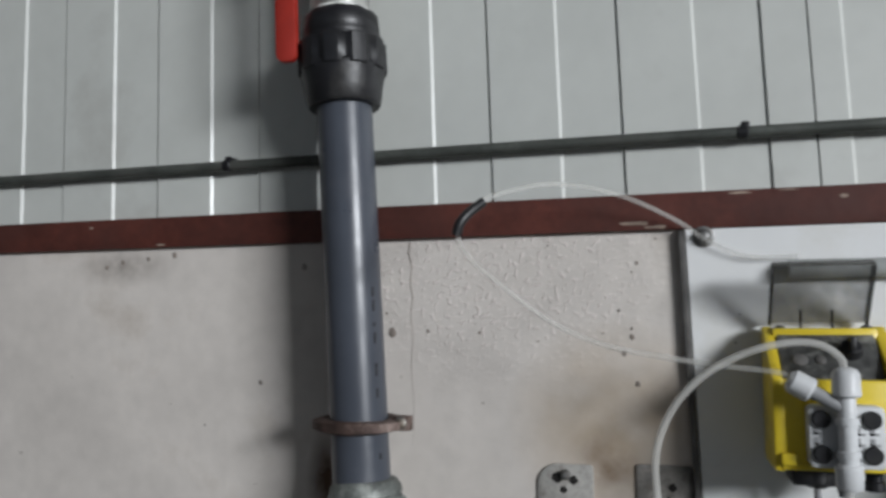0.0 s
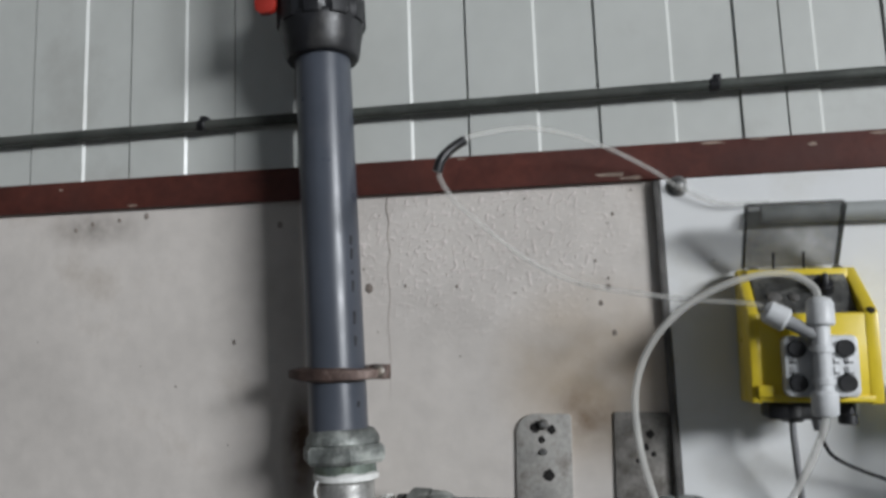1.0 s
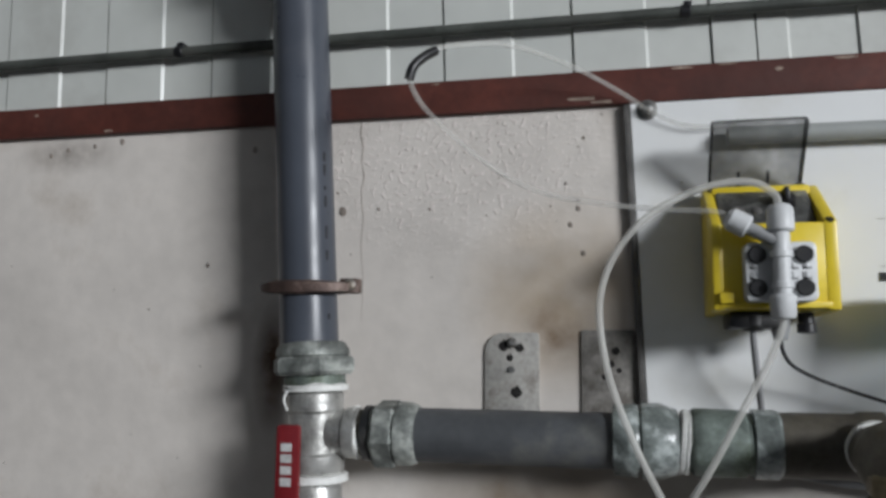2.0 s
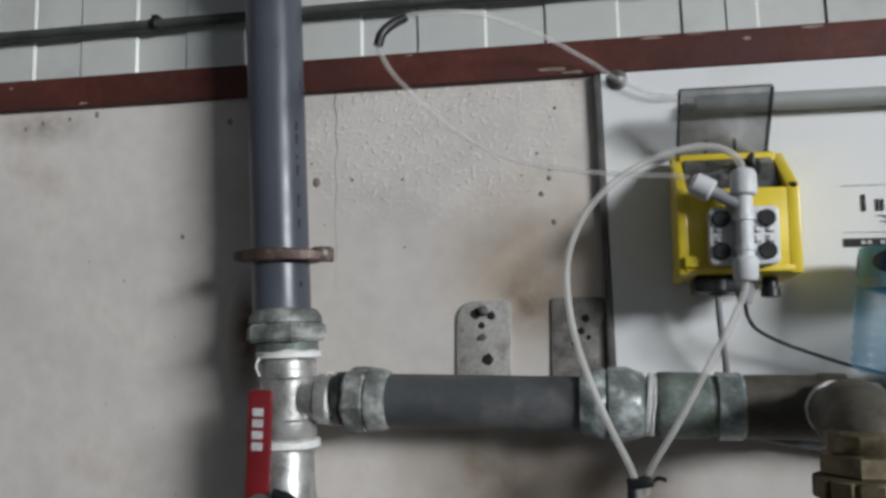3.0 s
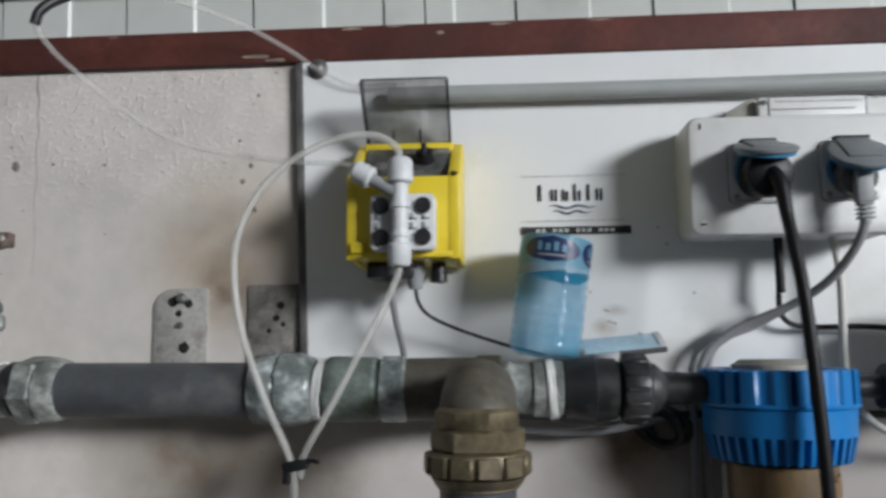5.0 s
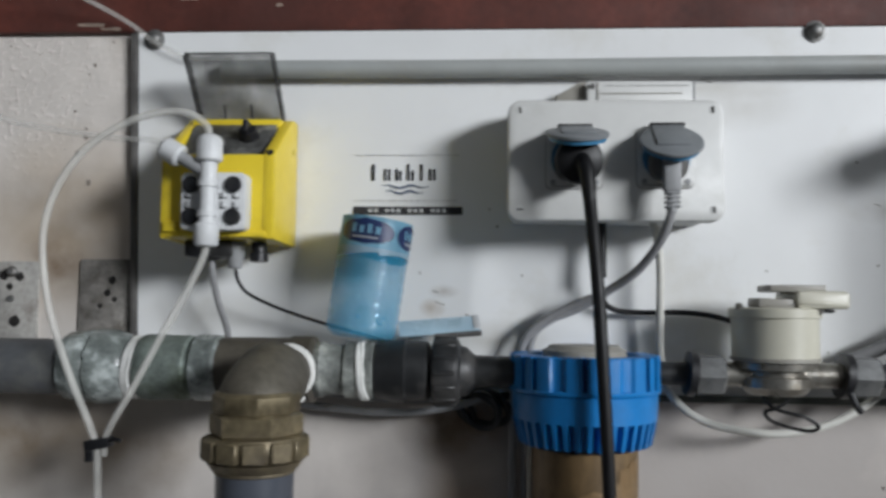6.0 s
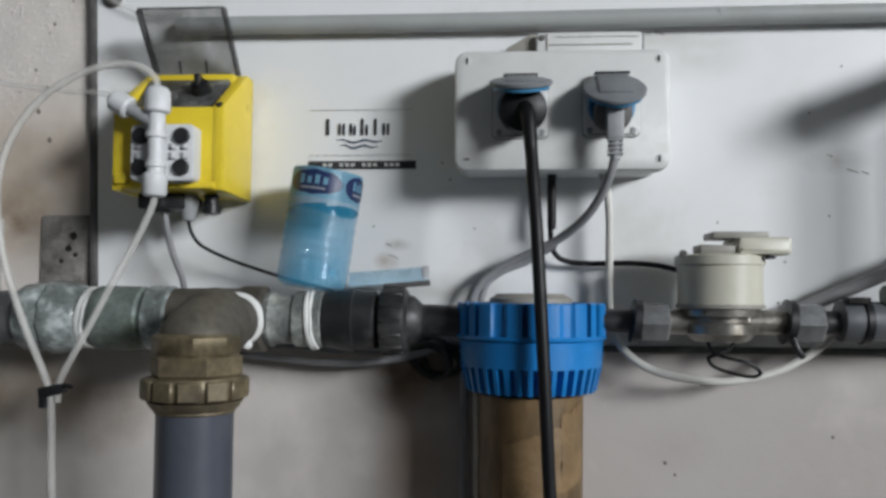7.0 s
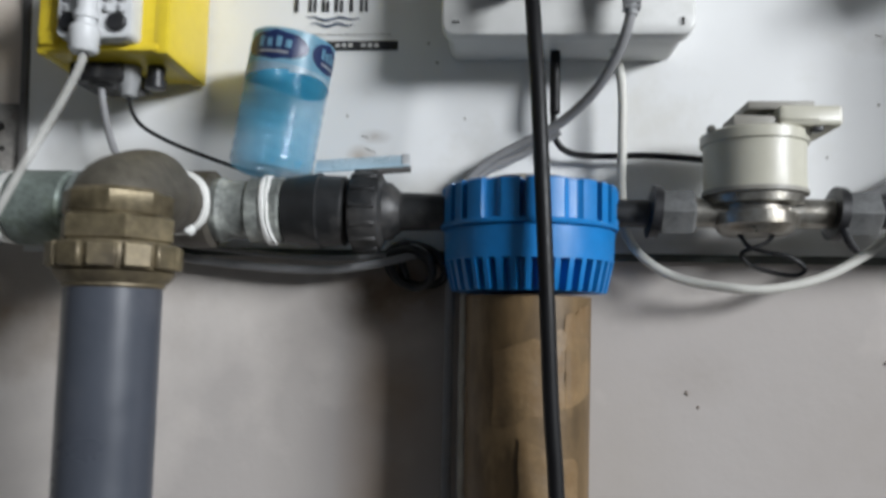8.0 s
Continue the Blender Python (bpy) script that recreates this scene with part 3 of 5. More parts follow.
# hairline crack and knocks in the plaster
crack = [(-0.213, 1.641), (-0.2145, 1.625), (-0.211, 1.610), (-0.2125, 1.590), (-0.2095, 1.572), (-0.212, 1.55), (-0.209, 1.52), (-0.211, 1.49), (-0.208, 1.45), (-0.2085, 1.40)]
bm = sweep([(x, 0.8199, z) for x, z in crack], 0.0005, 5, 4, taper=lambda t: 1.3 - t)
part("crack", bm, M["pit"], wall, "fine vertical crack in the plaster")
bm = bmesh.new()
for i in range(34):
    x, z = rng.uniform(-0.75, 0.09), rng.uniform(1.15, 1.635)
    if i > 20:
        x, z = rng.uniform(-0.2, 0.08), rng.uniform(1.5, 1.635)
    r = rng.choice((0.0008, 0.001, 0.0012, 0.0018))
    lathe((x, 0.8197, z), (0, -1, 0), [(0, r), (0.0006, r * 0.7)], 7, rng.random() * 3, bm, 0.5)
for x, z, r in ((-0.235, 1.530, 0.0055), (0.045, 1.525, 0.003), (0.052, 1.607, 0.002), (0.036, 1.507, 0.003), (0.05, 1.474, 0.003), (-0.19, 1.532, 0.002), (-0.352, 1.612, 0.004), (-0.62, 1.625, 0.003), (-0.645, 1.618, 0.003), (-0.58, 1.628, 0.003), (-0.54, 1.632, 0.004), (-0.41, 1.468, 0.003), (0.96, 1.20, 0.002), (0.90, 1.16, 0.0015), (0.73, 1.13, 0.002), (0.74, 1.118, 0.0015)):
    lathe((x, 0.8197, z), (0, -1, 0), [(0, r), (0.0008, r * 0.75)], 9, 0.4, bm, 0.6)
knocks = part("plaster_knocks", bm, M["pit"], wall)
tagged(knocks, kind="stuff")

# white board with a dark edge strip down its side
LEAN_X = 0.033


def leaned(x, z):
    return x + LEAN_X * (1.64 - z)


bm = plate_xz([(leaned(0.104, 1.2465), 1.2465), (2.2, 1.2465), (2.2, 1.6415), (leaned(0.104, 1.6415), 1.6415)], 0.812, 0.8196, 0.001)
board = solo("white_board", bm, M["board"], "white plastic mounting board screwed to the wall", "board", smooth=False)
bm = plate_xz([(leaned(0.0965, 1.262), 1.262), (leaned(0.1035, 1.262), 1.262), (leaned(0.1035, 1.6405), 1.6405), (leaned(0.0965, 1.6405), 1.6405)], 0.8095, 0.8197, 0.0008)
part("edge_strip", bm, M["edge"], board, "dark grey edge strip")
part("bottom_trim", box(0.16, 2.2, 0.8085, 0.8115, 1.2450, 1.2520, bevel=0.0008), M["rod"], board, "grey bottom trim")
bm = bmesh.new()
for i in range(16):
    x, z = rng.uniform(0.4, 0.95), rng.uniform(1.27, 1.6)
    lathe((x, 0.8118, z), (0, -1, 0), [(0, 0.0013), (0.0004, 0.001)], 7, 0, bm, 0.5)
for x, z, l in ((0.895, 1.452, 0.006), (0.915, 1.437, 0.012), (0.93, 1.434, 0.007), (0.435, 1.358, 0.006), (0.438, 1.346, 0.01), (0.47, 1.333, 0.012), (0.155, 1.55, 0.003), (0.15, 1.52, 0.003), (0.72, 1.585, 0.01)):
    sweep([(x, 0.8119, z), (x + l, 0.8119, z - l * 0.35)], 0.0007, 5, 1, bm)
scuff = part("scuffs", bm, M["plate"], board)
tagged(scuff, kind="stuff")


def dome_bolt(x, z, y):
    t = thing("bolt", (x, y, z - 0.011), "domed zinc bolt with a washer in the board", "bolt", "board bolts")
    part("washer", lathe((x, y, z), (0, -1, 0), [(0, 0.0115), (0.0015, 0.0115), (0.002, 0.0105)], 24), M["steel"], t)
    part("head", lathe((x, y - 0.002, z), (0, -1, 0), [(0, 0.0085), (0.003, 0.008), (0.0055, 0.0055), (0.0065, 0.002), (0.0065, 0)], 20), M["steel"], t)


dome_bolt(0.123, 1.633, 0.8118)
dome_bolt(0.838, 1.636, 0.8118)

# ---- rod and conduit ----
t = thing("wall_rod", (-0.15, 0.80, 1.735), "long dull grey metal rod clipped along the cladding", "rod")
part("rod", sweep([(-1.8, 0.812, 1.7460), (-0.46, 0.812, 1.7455), (0.16, 0.812, 1.7445), (0.9, 0.812, 1.741), (2.2, 0.812, 1.738)], 0.0066, 12, 6), M["rod"], t)
for x, z in ((-0.459, 1.7455), (0.167, 1.7445)):
    bm = lathe((x - 0.0055, 0.812, z), (1, 0, 0), [(0, 0.0068), (0.001, 0.0080), (0.010, 0.0080), (0.011, 0.0068)], 20)
    add_box(bm, x - 0.002, x + 0.007, 0.806, 0.826, z + 0.003, z + 0.011, bevel=0.001)
    part("clip", bm, M["black"], t, "dark clip")
t = thing("conduit", (0.7, 0.80, 1.584), "grey plastic cable conduit running along the board", "conduit")
part("pipe", sweep([(0.205, 0.800, 1.5955), (0.5, 0.800, 1.5945), (0.9, 0.8, 1.5965), (2.1, 0.8, 1.600)], 0.0098, 20, 6), M["conduit"], t)
for x in (1.02,):
    part("saddle", lathe((x, 0.8, 1.5952), (1, 0, 0), [(0, 0.0099), (0.0006, 0.0110), (0.0114, 0.0110), (0.012, 0.0099)], 24), M["conduit"], t)
part("cable_tie", lathe((0.783, 0.8, 1.5962), (1, 0, 0.6), [(0, 0.0098), (0.0004, 0.0103), (0.0014, 0.0103), (0.0018, 0.0098)], 24), M["conduit"], t)

# ---- standpipe with its upper coupling ----
A0, A1 = Vector((-0.2405, 0.742, 1.355)), Vector((-0.2710, 0.742, 1.860))
AD = (A1 - A0).normalized()


def on_axis(z):
    return A0 + AD * ((z - A0.z) / AD.z)


t = thing("standpipe", tuple(on_axis(1.36)), "upright glossy dark grey plastic pipe in front of the wall", "pipe")
part("pipe", cyl(on_axis(1.36), on_axis(1.83), 0.0317, 0.001, 48), M["pvc"], t)
side = Vector((0.90, -0.44, 0)).normalized()
for z, l in ((1.575, 0.010), (1.56, 0.012), (1.54, 0.004), (1.525, 0.012), (1.49, 0.016), (1.466, 0.010), (1.40, 0.006)):
    b = box(-0.0016, 0.0016, -0.0003, 0.0003, -l / 2, l / 2)
    part("print_bar", join(bmesh.new(), b, Matrix.Translation(on_axis(z) + side * 0.0317) @ Matrix.Rotation(math.atan2(side.y, side.x) + math.pi / 2, 4, "Z")), M["ink"], t)
t = thing("pipe_coupling", tuple(on_axis(1.785)), "black plastic compression coupling with a ribbed nut", "coupling")
part("cone", lathe(on_axis(1.787), AD, [(0, 0.033), (0.0, 0.0400), (0.003, 0.0422), (0.020, 0.0448), (0.036, 0.0480), (0.042, 0.0492), (0.045, 0.048)], 48), M["black"], t)
part("nut", ribbed(on_axis(1.826), AD, 0.035, 0.0514, 10, 0.0035, 0.62), M["black"], t, "ribbed black nut")
part("collar", lathe(on_axis(1.8605), AD, [(0, 0.050), (0.003, 0.050), (0.0042, 0.0455), (0.0085, 0.0455), (0.0105, 0.0470), (0.028, 0.0462), (0.0355, 0.041)], 10, 0.3), M["black"], t)
t = thing("upper_valve", tuple(on_axis(1.896)), "nickel ball valve with an orange-red lever above the coupling", "valve")
part("body", lathe(on_axis(1.893), AD, [(0, 0.028), (0.006, 0.033), (0.03, 0.035), (0.05, 0.033), (0.10, 0.033), (0.12, 0.028)], 32), M["chrome"], t)
part("thread_tape", ring_tape(*on_axis(1.8985), 0.0335, 0.006, AD), M["teflon"], t)
lv = on_axis(1.90) + Vector((-0.050, -0.03, 0))
bm = plate_xz(round_rect(lv.x - 0.013, lv.x + 0.013, 1.836, 2.03, 0.010), 0.704, 0.712, 0.002)
for v in bm.verts:
    v.co.x -= 0.045 * (v.co.z - 1.85)
part("lever", bm, M["orange"], t, "orange-red flat lever")
part("stem", cyl((lv.x - 0.006, 0.712, 2.01), (lv.x + 0.05, 0.742, 2.0), 0.008), M["chrome"], t)
part("riser", cyl(on_axis(2.01), on_axis(2.98), 0.0312), M["pvc"], t, "dark grey pipe")

# rusty clamp
cc = on_axis(1.432)
t = thing("pipe_clamp", (cc.x, cc.y, 1.425), "rusty steel pipe clamp holding the standpipe", "clamp")


def clamp_band(c, a, b, inner, height):
    """A steel band round the pipe, drawn out to an ear on each side, dipping towards the front."""
    bm = bmesh.new()
    n, rings = 56, []
    for out, h in ((0, -0.44), (0.6, -0.5), (1, -0.34), (1, 0.34), (0.6, 0.5), (0, 0.44)):
        ring = []
        for i in range(n):
            q = 2 * math.pi * i / n
            far = 1 / math.sqrt((math.cos(q) / a) ** 2 + (math.sin(q) / b) ** 2)
            r = inner + (far - inner) * out
            x, y = r * math.cos(q), r * math.sin(q)
            ring.append(bm.verts.new((c.x + x, c.y + y, c.z + h * height * (1 - 0.22 * abs(math.cos(q)) ** 3) + 0.05 * y + 0.0005 * noise.noise((x * 60, y * 60, h)))))
        rings.append(ring)
    for r0, r1 in zip(rings, rings[1:] + rings[:1]):
        for i in range(n):
            bm.faces.new((r0[i], r0[(i + 1) % n], r1[(i + 1) % n], r1[i]))
    return bm


part("band", clamp_band(cc, 0.0535, 0.0400, 0.0325, 0.0150), M["rust"], t)
part("lug", box(cc.x + 0.038, cc.x + 0.060, cc.y - 0.006, cc.y + 0.008, 1.4255, 1.4415, bevel=0.002), M["rust"], t)
part("screw", lathe((cc.x + 0.050, cc.y - 0.0055, 1.434), (0.25, -1, 0.1), [(0, 0.007), (0.004, 0.007), (0.0055, 0.005), (0.0055, 0.0)], 16), M["steel"], t, "zinc clamp screw")
part("stud", cyl((cc.x - 0.03, cc.y + 0.036, 1.432), (cc.x - 0.03, 0.822, 1.432), 0.005), M["steel"], t)

# ---- tee and lower ball valve ----
VX, VY, MZ = -0.2325, 0.742, 1.2785
t = thing("pipe_union", (VX, VY, 1.335), "chalky galvanised hexagon union below the standpipe", "fitting")
up = Vector((-0.04, 0, 1))
part("collar", lathe((VX - 0.004, VY, 1.357), up, [(0, 0.0375), (0.002, 0.040), (0.008, 0.0395), (0.015, 0.035), (0.0165, 0.032)], 32, wobble=0.04), M["galv"], t)
part("nut", hexnut((VX - 0.003, VY, 1.338), up, 0.0195, 0.0465, 6, 0.25, 0.004), M["galv"], t, "hexagon nut with a chalky crust")
part("neck", cyl((VX, VY, 1.322), (VX - 0.002, VY, 1.339), 0.033), M["galv_green"], t)
t = thing("tee_fitting", (VX, VY, 1.235), "worn nickel tee with white thread tape at its ends", "fitting")
bm = lathe((VX + 0.002, VY, 1.236), up, [(0, 0.029), (0.003, 0.031), (0.018, 0.0312), (0.021, 0.0285), (0.062, 0.0285), (0.065, 0.0312), (0.082, 0.0312), (0.084, 0.029)], 36)
lathe((VX + 0.02, VY, MZ), (1, 0, 0), [(0, 0.024), (0.016, 0.024), (0.018, 0.0265), (0.030, 0.0265), (0.031, 0.024)], 32, bm=bm)
part("body", bm, M["chrome"], t)
part("thread_tape", ring_tape(VX, VY, 1.3245, 0.0335, 0.008, up, 3), M["teflon"], t)
part("tape_tail", sweep([(VX - 0.02, VY - 0.030, 1.322), (VX - 0.022, VY - 0.033, 1.312), (VX - 0.018, VY - 0.032, 1.302)], 0.0012, 6, 5), M["teflon"], t)
part("thread_tape", ring_tape(VX + 0.003, VY, 1.231, 0.0325, 0.010, up, 8), M["teflon"], t)
t = thing("ball_valve", (VX + 0.003, VY, 1.05), "nickel ball valve with a red lever under the tee", "valve")
part("body", lathe((VX + 0.007, VY, 1.05), up, [(0, 0.028), (0.01, 0.033), (0.05, 0.033), (0.07, 0.036), (0.11, 0.036), (0.13, 0.031), (0.172, 0.030), (0.177, 0.027)], 36), M["chrome"], t)
part("drop_pipe", cyl((VX + 0.012, VY, 0.0), (VX + 0.007, VY, 1.052), 0.0275), M["pvc"], t)
bm = plate_xz(round_rect(-0.2535, -0.2285, 1.176, 1.289, 0.004), 0.690, 0.6955, 0.0015)
lever = part("lever", bm, M["red"], t, "flat red lever")
bm = bmesh.new()
for i, (dz, w) in enumerate(((0.0, 0.011), (0.0115, 0.0105), (0.023, 0.010), (0.034, 0.012))):
    add_box(bm, -0.2475, -0.2360, 0.6893, 0.6899, 1.229 + dz, 1.2370 + dz)
part("lettering", bm, M["ink_pale"], lever, "white lettering drawn as bars", smooth=False)
part("hub", lathe((-0.236, 0.697, 1.168), (0, -1, 0), [(-0.03, 0.012), (0, 0.012), (0.001, 0.019), (0.009, 0.019), (0.010, 0.016), (0.014, 0.009), (0.014, 0)], 20), M["steel"], t)
part("grip_arm", sweep([(-0.222, 0.688, 1.188), (-0.205, 0.688, 1.183), (-0.193, 0.690, 1.166), (-0.188, 0.694, 1.14)], 0.0055, 10, 6), M["black"], t, "black plastic arm")

# ---- horizontal run ----
MY = 0.745

t = thing("reducing_nipple", (-0.19, MY, MZ - 0.027), "brass nipple with white thread tape and a black ring", "fitting")
part("body", cyl((-0.192, MY, MZ), (-0.160, MY, MZ), 0.0235), M["dust_brass"], t)
part("thread_tape", ring_tape(-0.186, MY, MZ, 0.0262, 0.012, (1, 0, 0.12), 5), M["teflon"], t)
part("ring", lathe((-0.176, MY, MZ), (1, 0, 0), [(0, 0.024), (0.001, 0.0285), (0.008, 0.0285), (0.009, 0.024)], 32), M["black_dusty"], t)
t = thing("compression_nut", (-0.14, MY, MZ - 0.033), "chalky galvanised hexagon nut on the grey pipe", "fitting")
part("nut", hexnut((-0.1655, MY, MZ), (1, 0, 0), 0.027, 0.0355, 6, 0.2, 0.004), M["galv"], t)
part("collar", lathe((-0.1385, MY, MZ), (1, 0, 0), [(0, 0.033), (0.012, 0.0325), (0.019, 0.030), (0.021, 0.027)], 36, wobble=0.03), M["galv"], t)
solo("cross_pipe", cyl((-0.119, MY, MZ - 0.0005), (0.083, MY, MZ - 0.001), 0.0275, segs=44), M["pvc_dusty"], "dusty dark grey horizontal plastic pipe", "pipe")
t = thing("compression_fitting", (0.115, MY, MZ - 0.033), "cloudy grey compression fitting on the grey pipe", "fitting")
part("collar", lathe((0.0785, MY, MZ), (1, 0, 0), [(0, 0.028), (0.001, 0.0335), (0.014, 0.035), (0.022, 0.0355), (0.026, 0.033)], 40, wobble=0.02), M["fit_clear"], t)
part("nut", lathe((0.104, MY, MZ), (1, 0, 0), [(0, 0.033), (0.003, 0.037), (0.02, 0.0365), (0.030, 0.033), (0.036, 0.031), (0.038, 0.028)], 10, 0.2), M["fit_clear"], t)
part("thread_tape", ring_tape(0.1465, MY, MZ, 0.0295, 0.010, (1, 0, -0.1), 9), M["teflon"], t)
t = thing("galvanised_coupler", (0.19, MY, MZ - 0.033), "green-stained galvanised coupler with a cloudy collar", "fitting")
part("body", lathe((0.151, MY, MZ), (1, 0, 0), [(0, 0.027), (0.004, 0.032), (0.012, 0.0325), (0.05, 0.0315), (0.052, 0.029), (0.062, 0.029)], 36, wobble=0.03), M["galv_green"], t)
part("collar", lathe((0.208, MY, MZ), (1, 0, 0), [(0, 0.029), (0.001, 0.0325), (0.022, 0.0325), (0.026, 0.029)], 32, wobble=0.03), M["fit_clear"], t)

# brass tee turning forward and down
EX, EY = 0.3065, 0.611
t = thing("brass_elbow", (EX, EY, 1.2065), "large tarnished brass elbow turning down to a grey pipe", "elbow")
bm = lathe((0.230, MY, MZ), (1, 0, 0), [(0, 0.025), (0.003, 0.030), (0.03, 0.0305), (0.070, 0.0305), (0.073, 0.0325), (0.094, 0.0325), (0.097, 0.028)], 36)
part("tee", bm, M["dust_brass"], t)
part("bend", sweep([(EX, 0.735, MZ - 0.002), (EX, 0.69, MZ), (EX, 0.655, MZ - 0.001), (EX, 0.630, MZ - 0.008), (EX, EY + 0.003, MZ - 0.015), (EX, EY, MZ - 0.026)], 0.0322, 32, 9, taper=lambda u: 0.74 + 0.26 * min(1.0, max(0.0, (u - 0.26) / 0.13)) ** 0.6), M["dust_brass"], t)
part("collar", lathe((EX, EY, 1.2545), (0, 0, 1), [(0, 0.0340), (0.002, 0.0356), (0.014, 0.0354), (0.0170, 0.0325)], 8, 0.30), M["brass"], t, "faceted brass collar under the bend")
part("socket", lathe((EX, EY, 1.2365), (0, 0, 1), [(0, 0.0358), (0.002, 0.0384), (0.016, 0.0384), (0.0185, 0.0350)], 6, 0.32), M["brass"], t, "hexagon brass socket")
nut = part("ring_nut", lathe((EX, EY, 1.2170), (0, 0, 1), [(0, 0.0350), (0.001, 0.0380), (0.004, 0.0398), (0.0165, 0.0402), (0.0190, 0.0390), (0.0200, 0.035)], 44), M["brass"], t, "brass ring nut with small lugs")
for i in range(12):
    b = box(0.034, 0.0428, -0.0090, 0.0090, 1.2190, 1.2350, bevel=0.0012, segs=1)
    part("lug", join(bmesh.new(), b, Matrix.Translation((EX, EY, 0)) @ Matrix.Rotation(0.25 + i * math.pi / 6, 4, "Z")), M["brass"], nut)
part("lip", lathe((EX, EY, 1.2065), (0, 0, 1), [(0, 0.0315), (0.0012, 0.0330), (0.0030, 0.0330), (0.0040, 0.0350), (0.0105, 0.0392)], 36), M["brass"], t)
part("thread_tape", ring_tape(EX + 0.0010, 0.7080, MZ + 0.0005, 0.0246, 0.008, (0.08, 1, 0.06), 12), M["teflon"], t)
part("tape_blob", lathe((0.3210, 0.702, 1.2555), (0.2, -1, 0), [(0, 0.004), (0.004, 0.0045), (0.007, 0.003), (0.008, 0)], 10, wobble=0.3), M["teflon"], t)
solo("drop_pipe", cyl((EX - 0.0005, EY, 0.0), (EX, EY, 1.2080), 0.0312, segs=44), M["pvc"], "grey plastic pipe dropping from the brass elbow", "pipe")
t = thing("short_nipple", (0.355, MY, MZ - 0.028), "short metal nipple with white thread tape", "fitting")
part("body", lathe((0.321, MY, MZ), (1, 0, 0), [(0, 0.0265), (0.012, 0.0275), (0.016, 0.0245), (0.034, 0.0245), (0.036, 0.0275), (0.062, 0.0275), (0.064, 0.0255)], 32, wobble=0.02), M["galv"], t)
part("thread_tape", ring_tape(0.3735, MY, MZ, 0.0285, 0.008, (1, 0, 0.08), 15), M["teflon"], t)
t = thing("plastic_union", (0.43, MY, MZ - 0.033), "dusty black plastic union between the brass and the filter", "union")
part("body", lathe((0.385, MY, MZ), (1, 0, 0), [(0, 0.024), (0.002, 0.0275), (0.010, 0.0282), (0.016, 0.0300), (0.027, 0.0312), (0.0300, 0.0318), (0.0312, 0.0296), (0.050, 0.0290), (0.053, 0.026)], 40), M["black_dusty"], t)
un = part("nut", lathe((0.4400, MY, MZ), (1, 0, 0), [(0, 0.0262), (0.002, 0.0318), (0.008, 0.0336), (0.018, 0.0334), (0.0255, 0.0312), (0.0285, 0.0255)], 40), M["black_dusty"], t, "rounded black union nut")
for i in range(14):
    b = box(0.4430, 0.4640, -0.0022, 0.0022, 0.0300, 0.0345, bevel=0.0010, segs=1)
    part("grip", join(bmesh.new(), b, Matrix.Translation((0, MY, MZ)) @ Matrix.Rotation(i * math.pi / 7 + 0.2, 4, "X")), M["black_dusty"], un)
part("tail", lathe((0.466, MY, MZ), (1, 0, 0), [(0, 0.0255), (0.008, 0.0235), (0.016, 0.0160), (0.056, 0.0150), (0.058, 0.013)], 32), M["black_dusty"], t)

# ---- filter housing ----
FX, FY = 0.5870, 0.7445
t = thing("filter_housing", (FX, FY, 0.95), "blue water filter housing with a brown stained bowl", "filter")


def slotted(z0, z1, r, slots, depth, width, top=True, zs=None):
    """A ring with slots cut into its side between z0 and zs."""
    bm = bmesh.new()
    n = slots * 8
    levels = [z0, z0 + 0.0015, zs if zs else z1 - 0.0015, (zs + 0.001) if zs else z1 - 0.0014, z1 - 0.0013, z1]
    rings = []
    for k, z in enumerate(levels):
        ring = []
        for i in range(n):
            f = (i % 8) / 8
            cut = f >= 1 - width and (k < 3)
            rr = r - (depth if cut else 0) - (0.0072, 0.0060, 0.0012, 0.0011, 0.0, 0.0012)[k]
            q = 2 * math.pi * (i + 0.5) / n
            ring.append(bm.verts.new((FX + rr * math.cos(q), FY + rr * math.sin(q), z)))
        rings.append(ring)
    for r0, r1 in zip(rings, rings[1:]):
        for i in range(n):
            bm.faces.new((r0[i], r0[(i + 1) % n], r1[(i + 1) % n], r1[i]))
    bm.faces.new(rings[0])
    bm.faces.new(rings[-1])
    return bm




def filter_head(z0, z1, r, groups):
    """A drum with pairs of narrow slots and a broad hollow between the pairs, open at the top."""
    bm = bmesh.new()
    n, rings = 360, []
    step = 360 / groups

    def radius(deg):
        f = (deg + step / 2) % step - step / 2
        if 4.4 < abs(f) < 7.9:
            return r - 0.0150
        g = (deg + step) % step - step / 2
        return r - 0.0034 * max(0.0, 1 - (g / 6.0) ** 4) if abs(g) < 6.0 else r

    for z, k in ((z0, 0.0), (z1 - 0.0012, 0.0), (z1, 0.0012), (z1, 0.017), (z1 - 0.004, 0.018)):
        ring = []
        for i in range(n):
            rr = min(radius(i * 360 / n), 1) - k if k < 0.016 else r - k
            q = radians(i * 360 / n - 90)
            ring.append(bm.verts.new((FX + rr * math.cos(q), FY + rr * math.sin(q), z)))
        rings.append(ring)
    for r0, r1 in zip(rings, rings[1:]):
        for i in range(n):
            bm.faces.new((r0[i], r0[(i + 1) % n], r1[(i + 1) % n], r1[i]))
    bm.faces.new(rings[0])
    bm.faces.new(rings[-1])
    return bm


